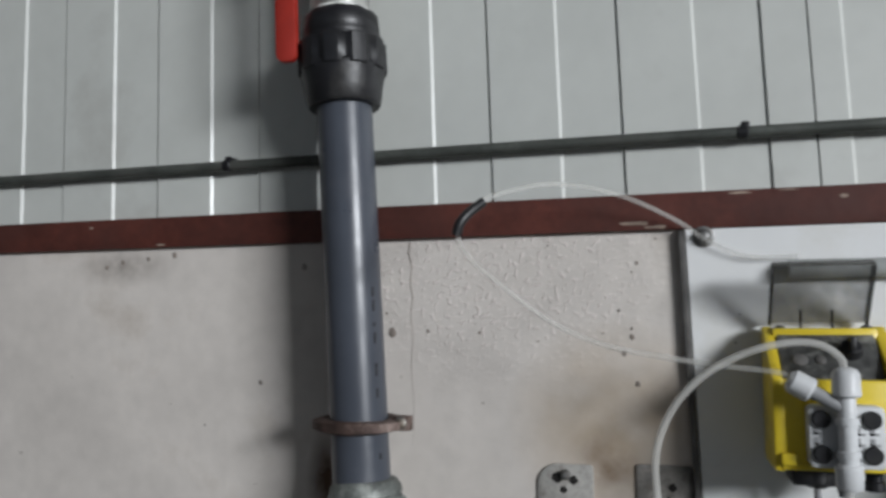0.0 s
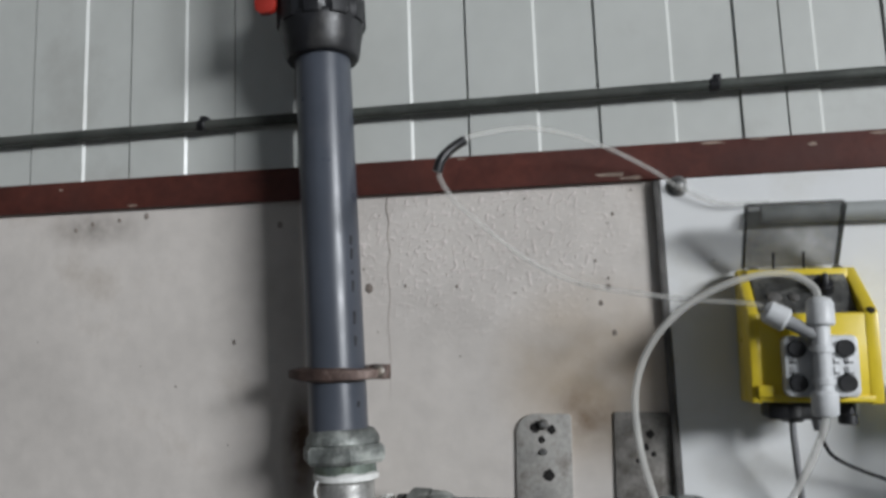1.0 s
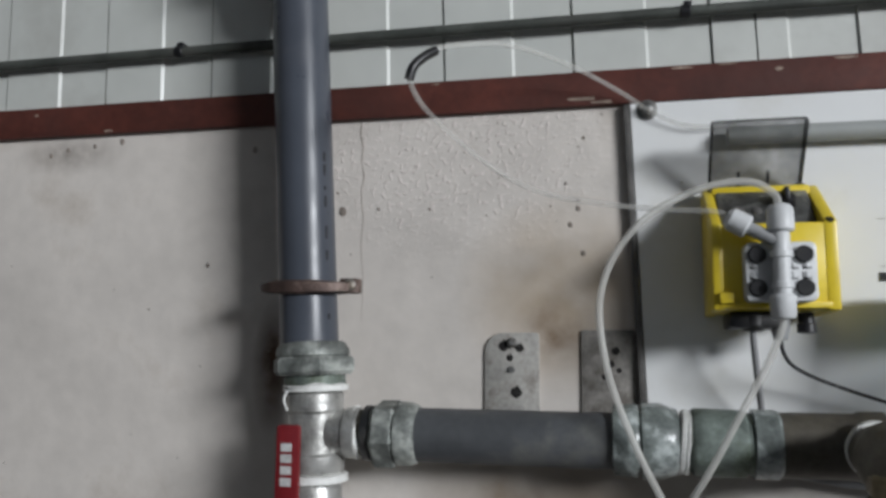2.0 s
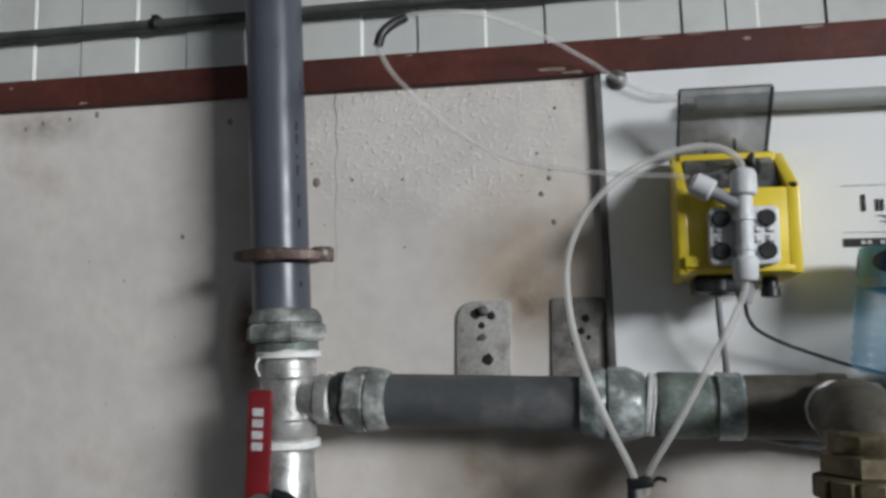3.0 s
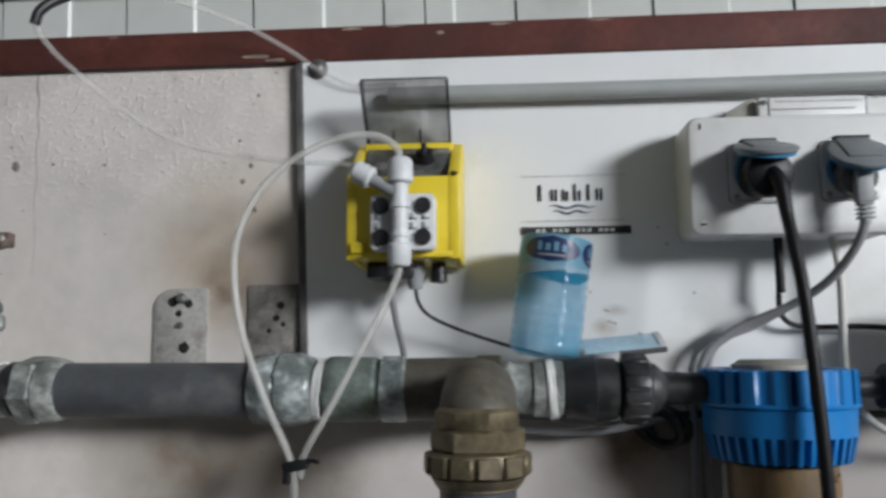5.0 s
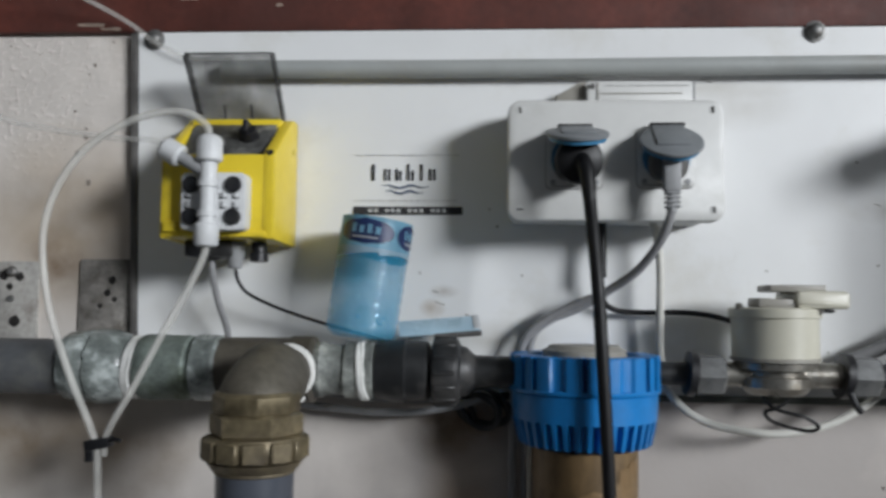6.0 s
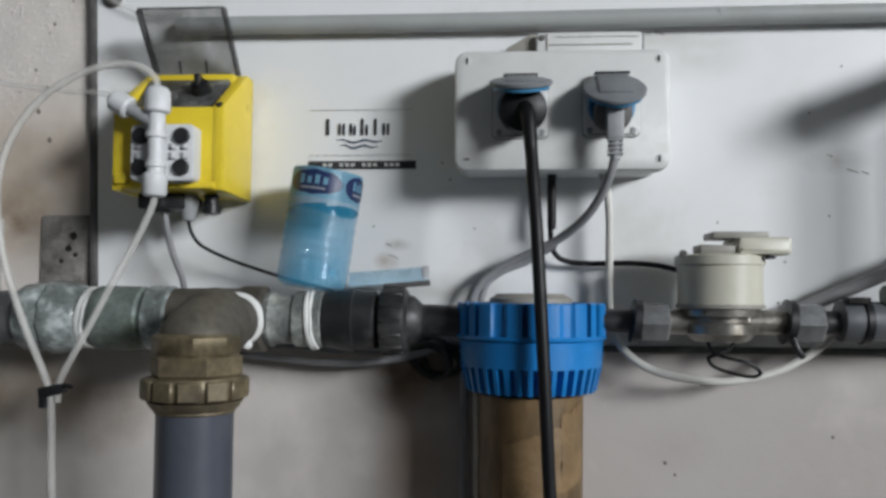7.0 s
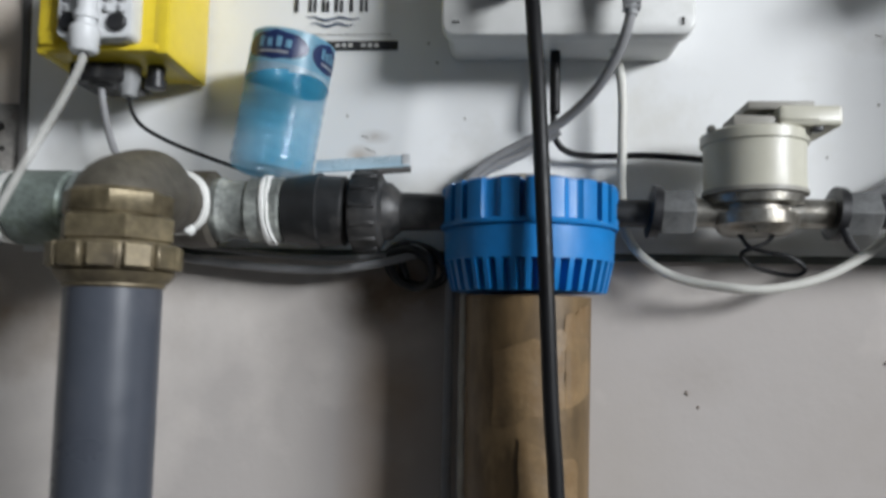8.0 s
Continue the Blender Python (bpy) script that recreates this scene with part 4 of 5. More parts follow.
head = part("head", filter_head(1.2655, 1.2970, 0.0714, 7), M["blue"], t, "bright blue head with paired upright slots")
part("rim", lathe((FX, FY, 1.2625), (0, 0, 1), [(0, 0.064), (0.0005, 0.0715), (0.003, 0.0722), (0.0042, 0.0715), (0.0045, 0.06)], 64), M["blue"], head)
part("top_cap", lathe((FX, FY, 1.2935), (0, 0, 1), [(0, 0.040), (0.0075, 0.040), (0.009, 0.036), (0.012, 0.033), (0.0125, 0.0)], 40), M["taupe"], head, "dusty grey cap")
ringnut = part("ring_nut", slotted(1.2135, 1.2625, 0.0690, 38, 0.0095, 0.50, zs=1.2365), M["blue"], t, "blue ring nut with slots at its foot")
part("bowl", lathe((FX, FY, 0.955), (0, 0, 1), [(0, 0.0), (0.0, 0.028), (0.006, 0.040), (0.02, 0.0475), (0.05, 0.0485), (0.255, 0.0505), (0.256, 0.04)], 56, wobble=0.008), M["amber"], t, "translucent brown bowl with streaks")
part("bowl_sleeve", sweep([(FX - 0.0515, FY - 0.005, 0.97), (FX - 0.0525, FY - 0.006, 1.21)], 0.0028, 8, 1), M["bowl_clear"], t, "clear ridge down the bowl")


def bowl_patch(q0, q1, z0, z1, slant, seed):
    """A wrinkled strip of tape on the bowl's side."""
    bm = bmesh.new()
    n, k = 14, 8
    grid = []
    for j in range(k + 1):
        row = []
        for i in range(n + 1):
            u, v = i / n, j / k
            q = q0 + (q1 - q0) * u + 0.06 * noise.noise((v * 4 + seed, u * 2, 0))
            z = z0 + (z1 - z0) * v + slant * (u - 0.5) + 0.004 * noise.noise((u * 5, seed, v * 2))
            r = 0.0512 + 0.0006 * noise.noise((u * 7, v * 6, seed))
            row.append(bm.verts.new((FX + r * math.sin(q), FY - r * math.cos(q), z)))
        grid.append(row)
    for r0, r1 in zip(grid, grid[1:]):
        for i in range(n):
            bm.faces.new((r0[i], r0[i + 1], r1[i + 1], r1[i]))
    return bm


t = bpy.data.objects["filter_housing"]
for q0, q1, z0, z1, slant, seed in ((-0.55, 0.55, 1.118, 1.176, 0.016, 1.0), (-0.15, 0.8, 1.04, 1.095, -0.02, 4.0), (0.55, 1.15, 1.13, 1.20, 0.01, 7.0)):
    part("tape_patch", bowl_patch(q0, q1, z0, z1, slant, seed), M["tape"], t, "wrinkled light brown tape")
solo("outlet_nipple", cyl((0.654, MY, MZ + 0.001), (0.694, MY, MZ + 0.001), 0.0115), M["black_dusty"], "short black threaded nipple after the filter", "fitting")

# ---- water meter ----
WX, WY, WZ = 0.7660, 0.741, 1.2800


def meter_nut(x, d, label):
    t = thing("meter_nut", (x, WY, WZ - 0.02), label, "nut", "meter nuts")
    part("nut", hexnut((x - 0.014, WY, WZ), (1, 0, 0), 0.028, 0.0195, 6, 0.1, 0.002), M["nut_grey"], t)
    part("washer", lathe((x + d * 0.016, WY, WZ), (d, 0, 0.12), [(-0.0045, 0.0135), (-0.0035, 0.0215), (0.0035, 0.0215), (0.0045, 0.0135)], 24), M["black"], t, "black rubber washer")


meter_nut(0.703, -1, "dull grey hexagon nut beside the water meter")
meter_nut(0.845, -1, "pale grey hexagon nut with a black washer")
solo("washer_tail", sweep([(0.8270, WY - 0.018, WZ - 0.014), (0.8300, WY - 0.020, WZ - 0.024), (0.8360, WY - 0.018, WZ - 0.031)], 0.0032, 8, 5), M["black"], "loose black rubber tail under the meter nut", "seal")
t = thing("water_meter", (WX, WY, 1.262), "beige water meter with an open lid on a nickel body", "meter")
bm = cyl((0.712, WY, WZ), (0.832, WY, WZ), 0.0118)
lathe((WX, WY, 1.262), (0, 0, 1), [(0, 0.0), (0, 0.024), (0.003, 0.0285), (0.006, 0.0300), (0.0075, 0.0330), (0.0165, 0.0330), (0.018, 0.0270), (0.0225, 0.0270), (0.024, 0.0365), (0.030, 0.0370), (0.033, 0.035)], 44, bm=bm)
part("body", bm, M["meter_metal"], t, "dull nickel-plated meter body")
part("ring", lathe((WX, WY, 1.2925), (0, 0, 1), [(0, 0.037), (0.001, 0.0405), (0.004, 0.0405), (0.005, 0.038)], 44), M["taupe"], t)
part("case", lathe((WX, WY, 1.2945), (0, 0, 1), [(0, 0.0370), (0.001, 0.0392), (0.020, 0.0390), (0.039, 0.0393), (0.0395, 0.0415), (0.0475, 0.0415), (0.049, 0.0395), (0.049, 0.036), (0.046, 0.034), (0.046, 0)], 48), M["beige"], t)
lid = part("lid", plate_xz(round_rect(WX + 0.0080, WX + 0.0560, 1.3425, 1.3590, 0.0040), WY - 0.036, WY + 0.018, 0.0035), M["beige"], t, "thick beige lid swung open")
part("lid_lip", box(WX + 0.0110, WX + 0.0380, WY - 0.0372, WY - 0.0355, 1.3465, 1.3485, bevel=0.0006), M["beige"], lid)
part("lid_inset", box(WX - 0.012, WX + 0.0385, WY - 0.026, WY + 0.012, 1.3580, 1.3645, bevel=0.0012), M["taupe"], lid, "grey-brown lid face")
part("hinge_plate", join(bmesh.new(), box(-0.021, 0.014, -0.020, 0.012, 0, 0.0085, bevel=0.001), pose(WX - 0.004, WY - 0.012, 1.3430, 0, 2, 0)), M["taupe"], t)
part("lug", lathe((WX - 0.037, WY - 0.014, 1.3415), (0, 0, 1), [(0, 0.0035), (0.004, 0.0035), (0.006, 0.002), (0.006, 0)], 12), M["taupe"], t)
part("catch", box(WX + 0.034, WX + 0.042, WY - 0.033, WY - 0.026, 1.339, 1.345, bevel=0.001), M["black"], t)

# black valve after the meter
t = thing("outlet_valve", (0.93, WY, 1.262), "dusty black plastic valve after the water meter", "valve")
part("tail", cyl((0.851, WY, WZ), (0.876, WY, WZ), 0.0115), M["black_dusty"], t)
part("body", lathe((0.874, WY, WZ + 0.002), (1, 0, 0), [(0, 0.012), (0.002, 0.0195), (0.02, 0.0205), (0.024, 0.0185), (0.12, 0.0185), (0.125, 0.015)], 28), M["pvc_dusty"], t)
for x in (0.893, 0.925):
    part("strap", lathe((x, WY, WZ + 0.002), (1, 0, 0), [(0, 0.0195), (0.001, 0.0222), (0.007, 0.0222), (0.008, 0.0195)], 24), M["black"], t)
part("slot", box(0.8770, 0.8975, WY - 0.019, WY - 0.004, WZ + 0.0185, WZ + 0.0245, bevel=0.001), M["hole"], t, "dark slot on top of the valve")
part("knob", lathe((0.9330, WY - 0.004, WZ + 0.014), (0, 0, 1), [(0, 0.014), (0.004, 0.0200), (0.016, 0.0205), (0.022, 0.017), (0.024, 0)], 24), M["galv_green"], t, "greenish domed knob")
solo("outlet_pipe", cyl((0.998, WY, WZ + 0.002), (2.1, WY, WZ + 0.002), 0.0145), M["pvc_dusty"], "dark grey plastic pipe leading on from the valve", "pipe")

# slanting pipe and unseen risers off the board, added to cast its side shadows
SY = 0.700
t = thing("shadow_pipes", (1.0, SY, 1.2945), "dark grey slanting pipe and unseen risers added to shade the board", "pipe")
part("pipe", cyl((0.970, SY, 1.5165), (1.20, SY, 1.606), 0.0215), M["pvc_dusty"], t)
part("cap", cyl((0.963, SY, 1.5137), (0.981, SY, 1.5207), 0.0232, 0.002), M["black_dusty"], t, "black end cap")
for x in (1.002, 1.075):
    part("riser", cyl((x, SY, 1.2945), (x, SY, 1.526), 0.0130), M["pvc_dusty"], t)
part("bracket", cyl((1.05, SY, 1.540), (1.05, 0.8115, 1.540), 0.008), M["steel"], t)

# ---- mounting plates on the plaster ----
def mount_plate(x0, x1, ztop, round_left, holes, label, material):
    t = thing("mounting_plate", ((x0 + x1) / 2, 0.8195, 1.25), label, "plate", "mounting plates")
    r = 0.022 if round_left else 0.003
    out = [(x0, 1.255), (x1, 1.255), (x1, ztop - 0.003), (x1 - 0.003, ztop)]
    out += [(x0 + r - r * math.sin(q), ztop - r + r * math.cos(q)) for q in (i * math.pi / 12 for i in range(7))]
    part("plate", plate_xz(out, 0.8165, 0.8196, 0.0006), material, t)
    for hx, hz, hr in holes:
        part("hole", lathe((hx, 0.8163, hz), (0, -1, 0), [(0, hr), (0.0004, hr * 0.85)], 12, 0.3, wobble=0.3), M["hole"], t, "rusty screw hole")
    return t


t = mount_plate(-0.061, 0.000, 1.386, True, ((-0.026, 1.320, 0.0065), (-0.040, 1.371, 0.006), (-0.022, 1.369, 0.005), (-0.033, 1.358, 0.004)), "stained zinc plate with a rounded corner and screw holes", M["plate"])
part("screw", lathe((-0.030, 0.8163, 1.3745), (0.1, -1, 0.1), [(0, 0.006), (0.004, 0.0055), (0.006, 0.003), (0.006, 0)], 12), M["steel"], t)
part("screw", lathe((-0.031, 0.8163, 1.345), (0, -1, 0), [(0, 0.004), (0.003, 0.003), (0.003, 0)], 10), M["steel"], t)
mount_plate(0.046, 0.1045, 1.389, False, ((0.083, 1.366, 0.0045), (0.078, 1.352, 0.004), (0.086, 1.345, 0.003), (0.070, 1.338, 0.003)), "square grimy zinc plate beside the board edge", M["plate_dark"])

# ---- dosing pump ----
PX0, PX1, PY0, PY1, PZ0, PZ1 = 0.1755, 0.2880, 0.7165, 0.806, 1.400, 1.536
t = thing("dosing_pump", ((PX0 + PX1) / 2, 0.76, PZ0), "yellow dosing pump with an open smoky lid on the board", "pump")
# body: a shell whose sloping top is sunk between two cheeks
side_yz = [(PY0, PZ0 + 0.004), (PY0, 1.488), (0.786, PZ1), (PY1, PZ1), (PY1, PZ0 + 0.002)]


def cheek(x0, x1, yz):
    bm = bmesh.new()
    a = [bm.verts.new((x0, y, z)) for y, z in yz]
    b = [bm.verts.new((x1, y, z)) for y, z in yz]
    bm.faces.new(a)
    bm.faces.new(b)
    for i in range(len(a)):
        j = (i + 1) % len(a)
        bm.faces.new((a[i], a[j], b[j], b[i]))
    bmesh.ops.recalc_face_normals(bm, faces=bm.faces)
    bmesh.ops.bevel(bm, geom=bm.edges[:], offset=0.0022, segments=2, affect="EDGES", profile=0.5)
    return bm


part("side", cheek(PX0, PX0 + 0.010, side_yz), M["yellow"], t)
part("side", cheek(PX1 - 0.012, PX1, side_yz), M["yellow"], t)
core = [(PY0 + 0.001, PZ0 + 0.005), (PY0 + 0.001, 1.487), (0.728, 1.4875), (0.734, 1.478), (0.772, 1.522), (0.772, 1.5345), (PY1 - 0.001, 1.5345), (PY1 - 0.001, PZ0 + 0.004)]
part("body", cheek(PX0 + 0.008, PX1 - 0.010, core), M["yellow"], t)
bm = cheek(PX0 + 0.011, PX1 - 0.013, [(0.7285, 1.4835), (0.7345, 1.4795), (0.7715, 1.5225), (0.7715, 1.5290)])
part("control_panel", bm, M["panel_dark"], t, "dark control panel under the lid")
part("knob", lathe((0.250, 0.757, 1.510), (0, -0.76, 0.65), [(0, 0.010), (0.001, 0.011), (0.012, 0.009), (0.013, 0.007), (0.013, 0)], 20), M["black"], t, "black setting knob")
part("knob_grip", box(0.2475, 0.2525, 0.738, 0.752, 1.513, 1.526, bevel=0.001), M["black"], t)
for x, r in ((0.205, 0.007), (0.223, 0.005)):
    part("button", lathe((x, 0.750, 1.502), (0, -0.76, 0.65), [(0, r), (0.004, r), (0.005, r * 0.7), (0.005, 0)], 14), M["edge"], t)
for x in (PX0 + 0.016, PX1 - 0.018):
    part("screw", lathe((x, 0.778, 1.5335), (0, -0.5, 0.86), [(0, 0.0055), (0.002, 0.005), (0.003, 0.003), (0.003, 0)], 14), M["steel"], t, "brass-tinted cover screw")
part("corner_stop", lathe((PX1 - 0.006, PY0 + 0.003, 1.488), (0, -0.6, 0.8), [(-0.002, 0.004), (0.002, 0.004), (0.003, 0.002), (0.003, 0)], 12), M["hole"], t)
part("status_cap", box(PX0 + 0.005, PX0 + 0.019, PY0 - 0.006, PY0 + 0.004, PZ0 + 0.010, PZ0 + 0.021, bevel=0.002), M["yellow"], t)
part("front_frame", box(PX0 + 0.006, PX1 - 0.008, PY0 - 0.0015, PY0 + 0.003, PZ0 + 0.006, PZ0 + 0.012, bevel=0.001), M["yellow"], t)
# open lid
lid = part("lid", cheek(0.1835, 0.2735, [(0.8010, 1.5400), (0.8035, 1.5400), (0.7525, 1.5975), (0.7500, 1.5970)]), M["lid_clear"], t, "smoky clear lid tilted open")
for x in (0.1825, 0.2725):
    part("lid_edge", cheek(x, x + 0.0024, [(0.7930, 1.5365), (0.8045, 1.5400), (0.7530, 1.5985), (0.7420, 1.5925)]), M["lid_rim"], lid)
part("lid_edge", cheek(0.1835, 0.2735, [(0.7415, 1.5935), (0.7415, 1.5955), (0.7530, 1.5995), (0.7530, 1.5972)]), M["lid_clear"], lid)
for x in (0.2125, 0.2415):
    part("hinge", sweep([(x, 0.7900, 1.531), (x, 0.7905, 1.541), (x, 0.786, 1.553)], 0.0013, 6, 4), M["black"], t)
# pump head
hd = part("pump_head", plate_xz(round_rect(0.2025, 0.2650, 1.4110, 1.4660, 0.006), 0.6985, 0.7170, 0.002), M["white"], t, "white plastic pump head")
for x in (0.213, 0.2535):
    for z in (1.4235, 1.4540):
        part("bolt_cap", lathe((x, 0.6985, z), (0, -1, 0), [(-0.001, 0.0080), (0.003, 0.0080), (0.0042, 0.0068), (0.0042, 0.0)], 20), M["black"], hd)
for x0 in (0.2065, 0.2405, 0.2520):
    for z0, l in ((1.434, 0.007), (1.4435, 0.006)):
        bm = box(x0, x0 + 0.0035, 0.6978, 0.6984, z0 - 0.003, z0 + l - 0.003)
        add_box(bm, x0, x0 + 0.0075, 0.6978, 0.6984, z0 - 0.003, z0 - 0.001)
        part("marking", bm, M["plug_grey"], hd, smooth=False)
HX, HY = 0.2325, 0.6890
bm = lathe((HX, HY, 1.400), (0, 0, 1), [(0, 0.0065), (0.002, 0.0080), (0.022, 0.0080), (0.0225, 0.0098), (0.0275, 0.0098), (0.028, 0.0078), (0.050, 0.0078), (0.0505, 0.0100), (0.056, 0.0100), (0.0565, 0.0080), (0.078, 0.0080), (0.080, 0.0065)], 20)
part("manifold", bm, M["white"], hd)
part("valve_nut", lathe((HX + 0.0005, HY, 1.474), (0, 0, 1), [(0, 0.0105), (0.002, 0.0122), (0.020, 0.0118), (0.024, 0.0095), (0.026, 0.005)], 16), M["white"], hd)
part("valve_nut", lathe((HX - 0.0005, HY, 1.395), (0, 0, 1), [(0, 0.0095), (0.002, 0.0112), (0.019, 0.0118), (0.022, 0.0095)], 16), M["white"], hd)
d = Vector((-0.86, 0.05, 0.50))
part("side_port", lathe((0.228, HY, 1.4655), d, [(0, 0.0062), (0.028, 0.0062), (0.029, 0.005)], 16), M["plug_grey"], hd, "grey side port")
part("side_nut", lathe(Vector((0.228, HY, 1.4655)) + d.normalized() * 0.026, d, [(0, 0.0095), (0.002, 0.0112), (0.018, 0.0108), (0.022, 0.007)], 12), M["white"], hd)
# connectors underneath
part("gland_block", box(0.192, 0.240, 0.738, 0.792, 1.388, 1.4045, bevel=0.003), M["black"], t)
part("connector", lathe((0.2150, 0.752, 1.4035), (0, 0, -1), [(0, 0.0155), (0.013, 0.0150), (0.018, 0.009), (0.018, 0)], 20), M["black"], t)
part("connector", lathe((0.2400, 0.752, 1.4035), (0, 0, -1), [(0, 0.010), (0.010, 0.010), (0.014, 0.009), (0.026, 0.0065), (0.027, 0)], 18), M["plug_grey"], t)
part("connector", lathe((0.2640, 0.752, 1.4035), (0, 0, -1), [(0, 0.0075), (0.010, 0.0075), (0.011, 0.009), (0.019, 0.009), (0.020, 0.006), (0.020, 0)], 16), M["black"], t)

# tubes of the pump
tip = Vector((0.228, HY, 1.4655)) + d.normalized() * 0.046
tube = thing("injection_tube", tuple(tip), "thin milky plastic tube looping up over the beam", "tube")
part("tube", sweep([tuple(tip + d.normalized() * -0.004), tuple(tip + d.normalized() * 0.012), (0.135, 0.700, 1.4995), (0.085, 0.705, 1.5065), (0.02, 0.705, 1.520), (-0.028, 0.695, 1.543), (-0.066, 0.680, 1.573), (-0.0965, 0.652, 1.603),
                             (-0.1030, 0.632, 1.627), (-0.088, 0.642, 1.650), (-0.068, 0.665, 1.665), (-0.02, 0.71, 1.680), (0.04, 0.765, 1.674), (0.095, 0.797, 1.650), (0.125, 0.802, 1.6285), (0.165, 0.803, 1.610), (0.215, 0.804, 1.6085)], 0.0028, 10, 8), M["tube_faint"], tube)
part("sleeve", sweep([(-0.1045, 0.634, 1.622), (-0.1005, 0.634, 1.634), (-0.092, 0.6395, 1.645), (-0.082, 0.649, 1.655)], 0.0048, 12, 6), M["black"], tube, "short black rubber sleeve")
solo("suction_tube", sweep([(HX, HY, 1.497), (0.229, HY, 1.509), (0.212, 0.688, 1.520), (0.186, 0.688, 1.521), (0.152, 0.69, 1.512), (0.116, 0.694, 1.492), (0.088, 0.698, 1.462), (0.072, 0.70, 1.425), (0.070, 0.70, 1.385), (0.079, 0.70, 1.335), (0.101, 0.699, 1.275), (0.128, 0.697, 1.218), (0.133, 0.697, 1.19), (0.134, 0.70, 1.12), (0.136, 0.71, 1.0), (0.14, 0.72, 0.6), (0.14, 0.74, 0.02)], 0.0036, 10, 8),
     M["tube"], "milky plastic tube arching down from the pump", "tube")
solo("bleed_tube", sweep([(HX - 0.0005, HY, 1.398), (0.230, HY, 1.385), (0.217, 0.688, 1.355), (0.195, 0.688, 1.315), (0.168, 0.69, 1.265), (0.143, 0.694, 1.222), (0.1385, 0.697, 1.20)], 0.0034, 10, 8), M["tube"], "milky plastic tube falling slanting from the pump", "tube")
t = thing("tube_tie", (0.135, 0.697, 1.20), "black tie holding the two tubes together", "tie")
bm = box(0.122, 0.146, 0.690, 0.704, 1.206, 1.216, bevel=0.002)
part("band", join(bmesh.new(), bm, Matrix.Translation((0.134, 0.697, 1.211)) @ Matrix.Rotation(radians(-12), 4, "Y") @ Matrix.Translation((-0.134, -0.697, -1.211))), M["black"], t)
part("tail", box(0.122, 0.130, 0.692, 0.700, 1.194, 1.209, bevel=0.002), M["black"], t)
part("tail", sweep([(0.143, 0.694, 1.212), (0.150, 0.692, 1.216), (0.157, 0.692, 1.2145)], 0.0022, 6, 4), M["black"], t)

solo("pump_lead", sweep([(0.2150, 0.752, 1.388), (0.216, 0.756, 1.37), (0.219, 0.765, 1.345), (0.224, 0.782, 1.315), (0.226, 0.79, 1.285), (0.24, 0.795, 1.268)], 0.0034, 10), M["grey_cable"], "grey lead hanging from the pump", "cable")
solo("sensor_lead", sweep([(0.2400, 0.752, 1.379), (0.2425, 0.755, 1.365), (0.252, 0.760, 1.352), (0.275, 0.768, 1.340), (0.305, 0.775, 1.329), (0.34, 0.785, 1.318), (0.37, 0.79, 1.310), (0.40, 0.795, 1.30)], 0.0019, 8), M["rubber"], "thin black lead running from the pump behind the bottle", "cable")

# ---- socket box ----
BX0, BX1, BY0, BZ0, BZ1 = 0.5125, 0.7205, 0.7350, 1.4250, 1.5435
t = thing("socket_box", ((BX0 + BX1) / 2, 0.77, BZ0), "light grey surface socket box with two flap sockets", "socket box")
part("case", plate_xz(round_rect(BX0 + 0.003, BX1 - 0.003, BZ0 + 0.003, BZ1 + 0.004, 0.010), 0.752, 0.8118, 0.001), M["box"], t)
part("cover", plate_xz(round_rect(BX0, BX1, BZ0, BZ1, 0.012), BY0, 0.7525, 0.004), M["box"], t, "rounded grey cover")
for x in (BX0 + 0.012, BX1 - 0.011):
    for z in (BZ0 + 0.011, BZ1 - 0.010):
        part("screw", lathe((x, BY0 + 0.0005, z), (0, -1, 0), [(0, 0.0042), (0.0008, 0.004), (0.0010, 0)], 14), M["box"], t)
        low = x < 0.6 and z < 1.5
        hw, hh = (0.003, 0.0008) if low else (0.0008, 0.003)
        part("slot", box(x - hw, x + hw, BY0 - 0.0012, BY0, z - hh, z + hh), M["hole"], t)
bm = plate_xz(round_rect(0.594, 0.700, 1.545, 1.5725, 0.003), 0.772, 0.8118, 0.001)
hood = part("breaker_hood", bm, M["box"], t, "white breaker hood on top of the box")
part("hood_line", box(0.612, 0.696, 0.7708, 0.7716, 1.5672, 1.5684), M["ink_pale"], hood)
for z in (1.5505, 1.5590):
    part("hood_groove", box(0.606, 0.690, 0.7708, 0.7716, z, z + 0.0008), M["taupe"], hood)
part("hood_seam", box(0.6040, 0.6049, 0.7708, 0.7716, 1.547, 1.5715), M["taupe"], hood)
part("hood_end", box(0.7005, 0.7030, 0.774, 0.805, 1.548, 1.5715, bevel=0.0006), M["plug_grey"], hood)
bm = plate_xz([(0.563, 1.5475), (0.5935, 1.5475), (0.5935, 1.5745), (0.588, 1.5745), (0.563, 1.5600)], 0.782, 0.8115, 0.001)
part("hood_side", bm, M["taupe"], hood, "grey-brown cable entry")
part("hood_screw", lathe((0.599, 0.7715, 1.5670), (0, -1, 0), [(0, 0.003), (0.001, 0.003), (0.0012, 0)], 12), M["edge"], hood)
part("cap", lathe((0.528, 0.776, 1.5445), (0, 0, 1), [(0, 0.005), (0.006, 0.005), (0.007, 0.003), (0.007, 0)], 12), M["black"], t)
part("cap", lathe((0.546, 0.780, 1.5445), (0, 0, 1), [(0, 0.009), (0.006, 0.007), (0.010, 0.003), (0.010, 0)], 12), M["white"], t)


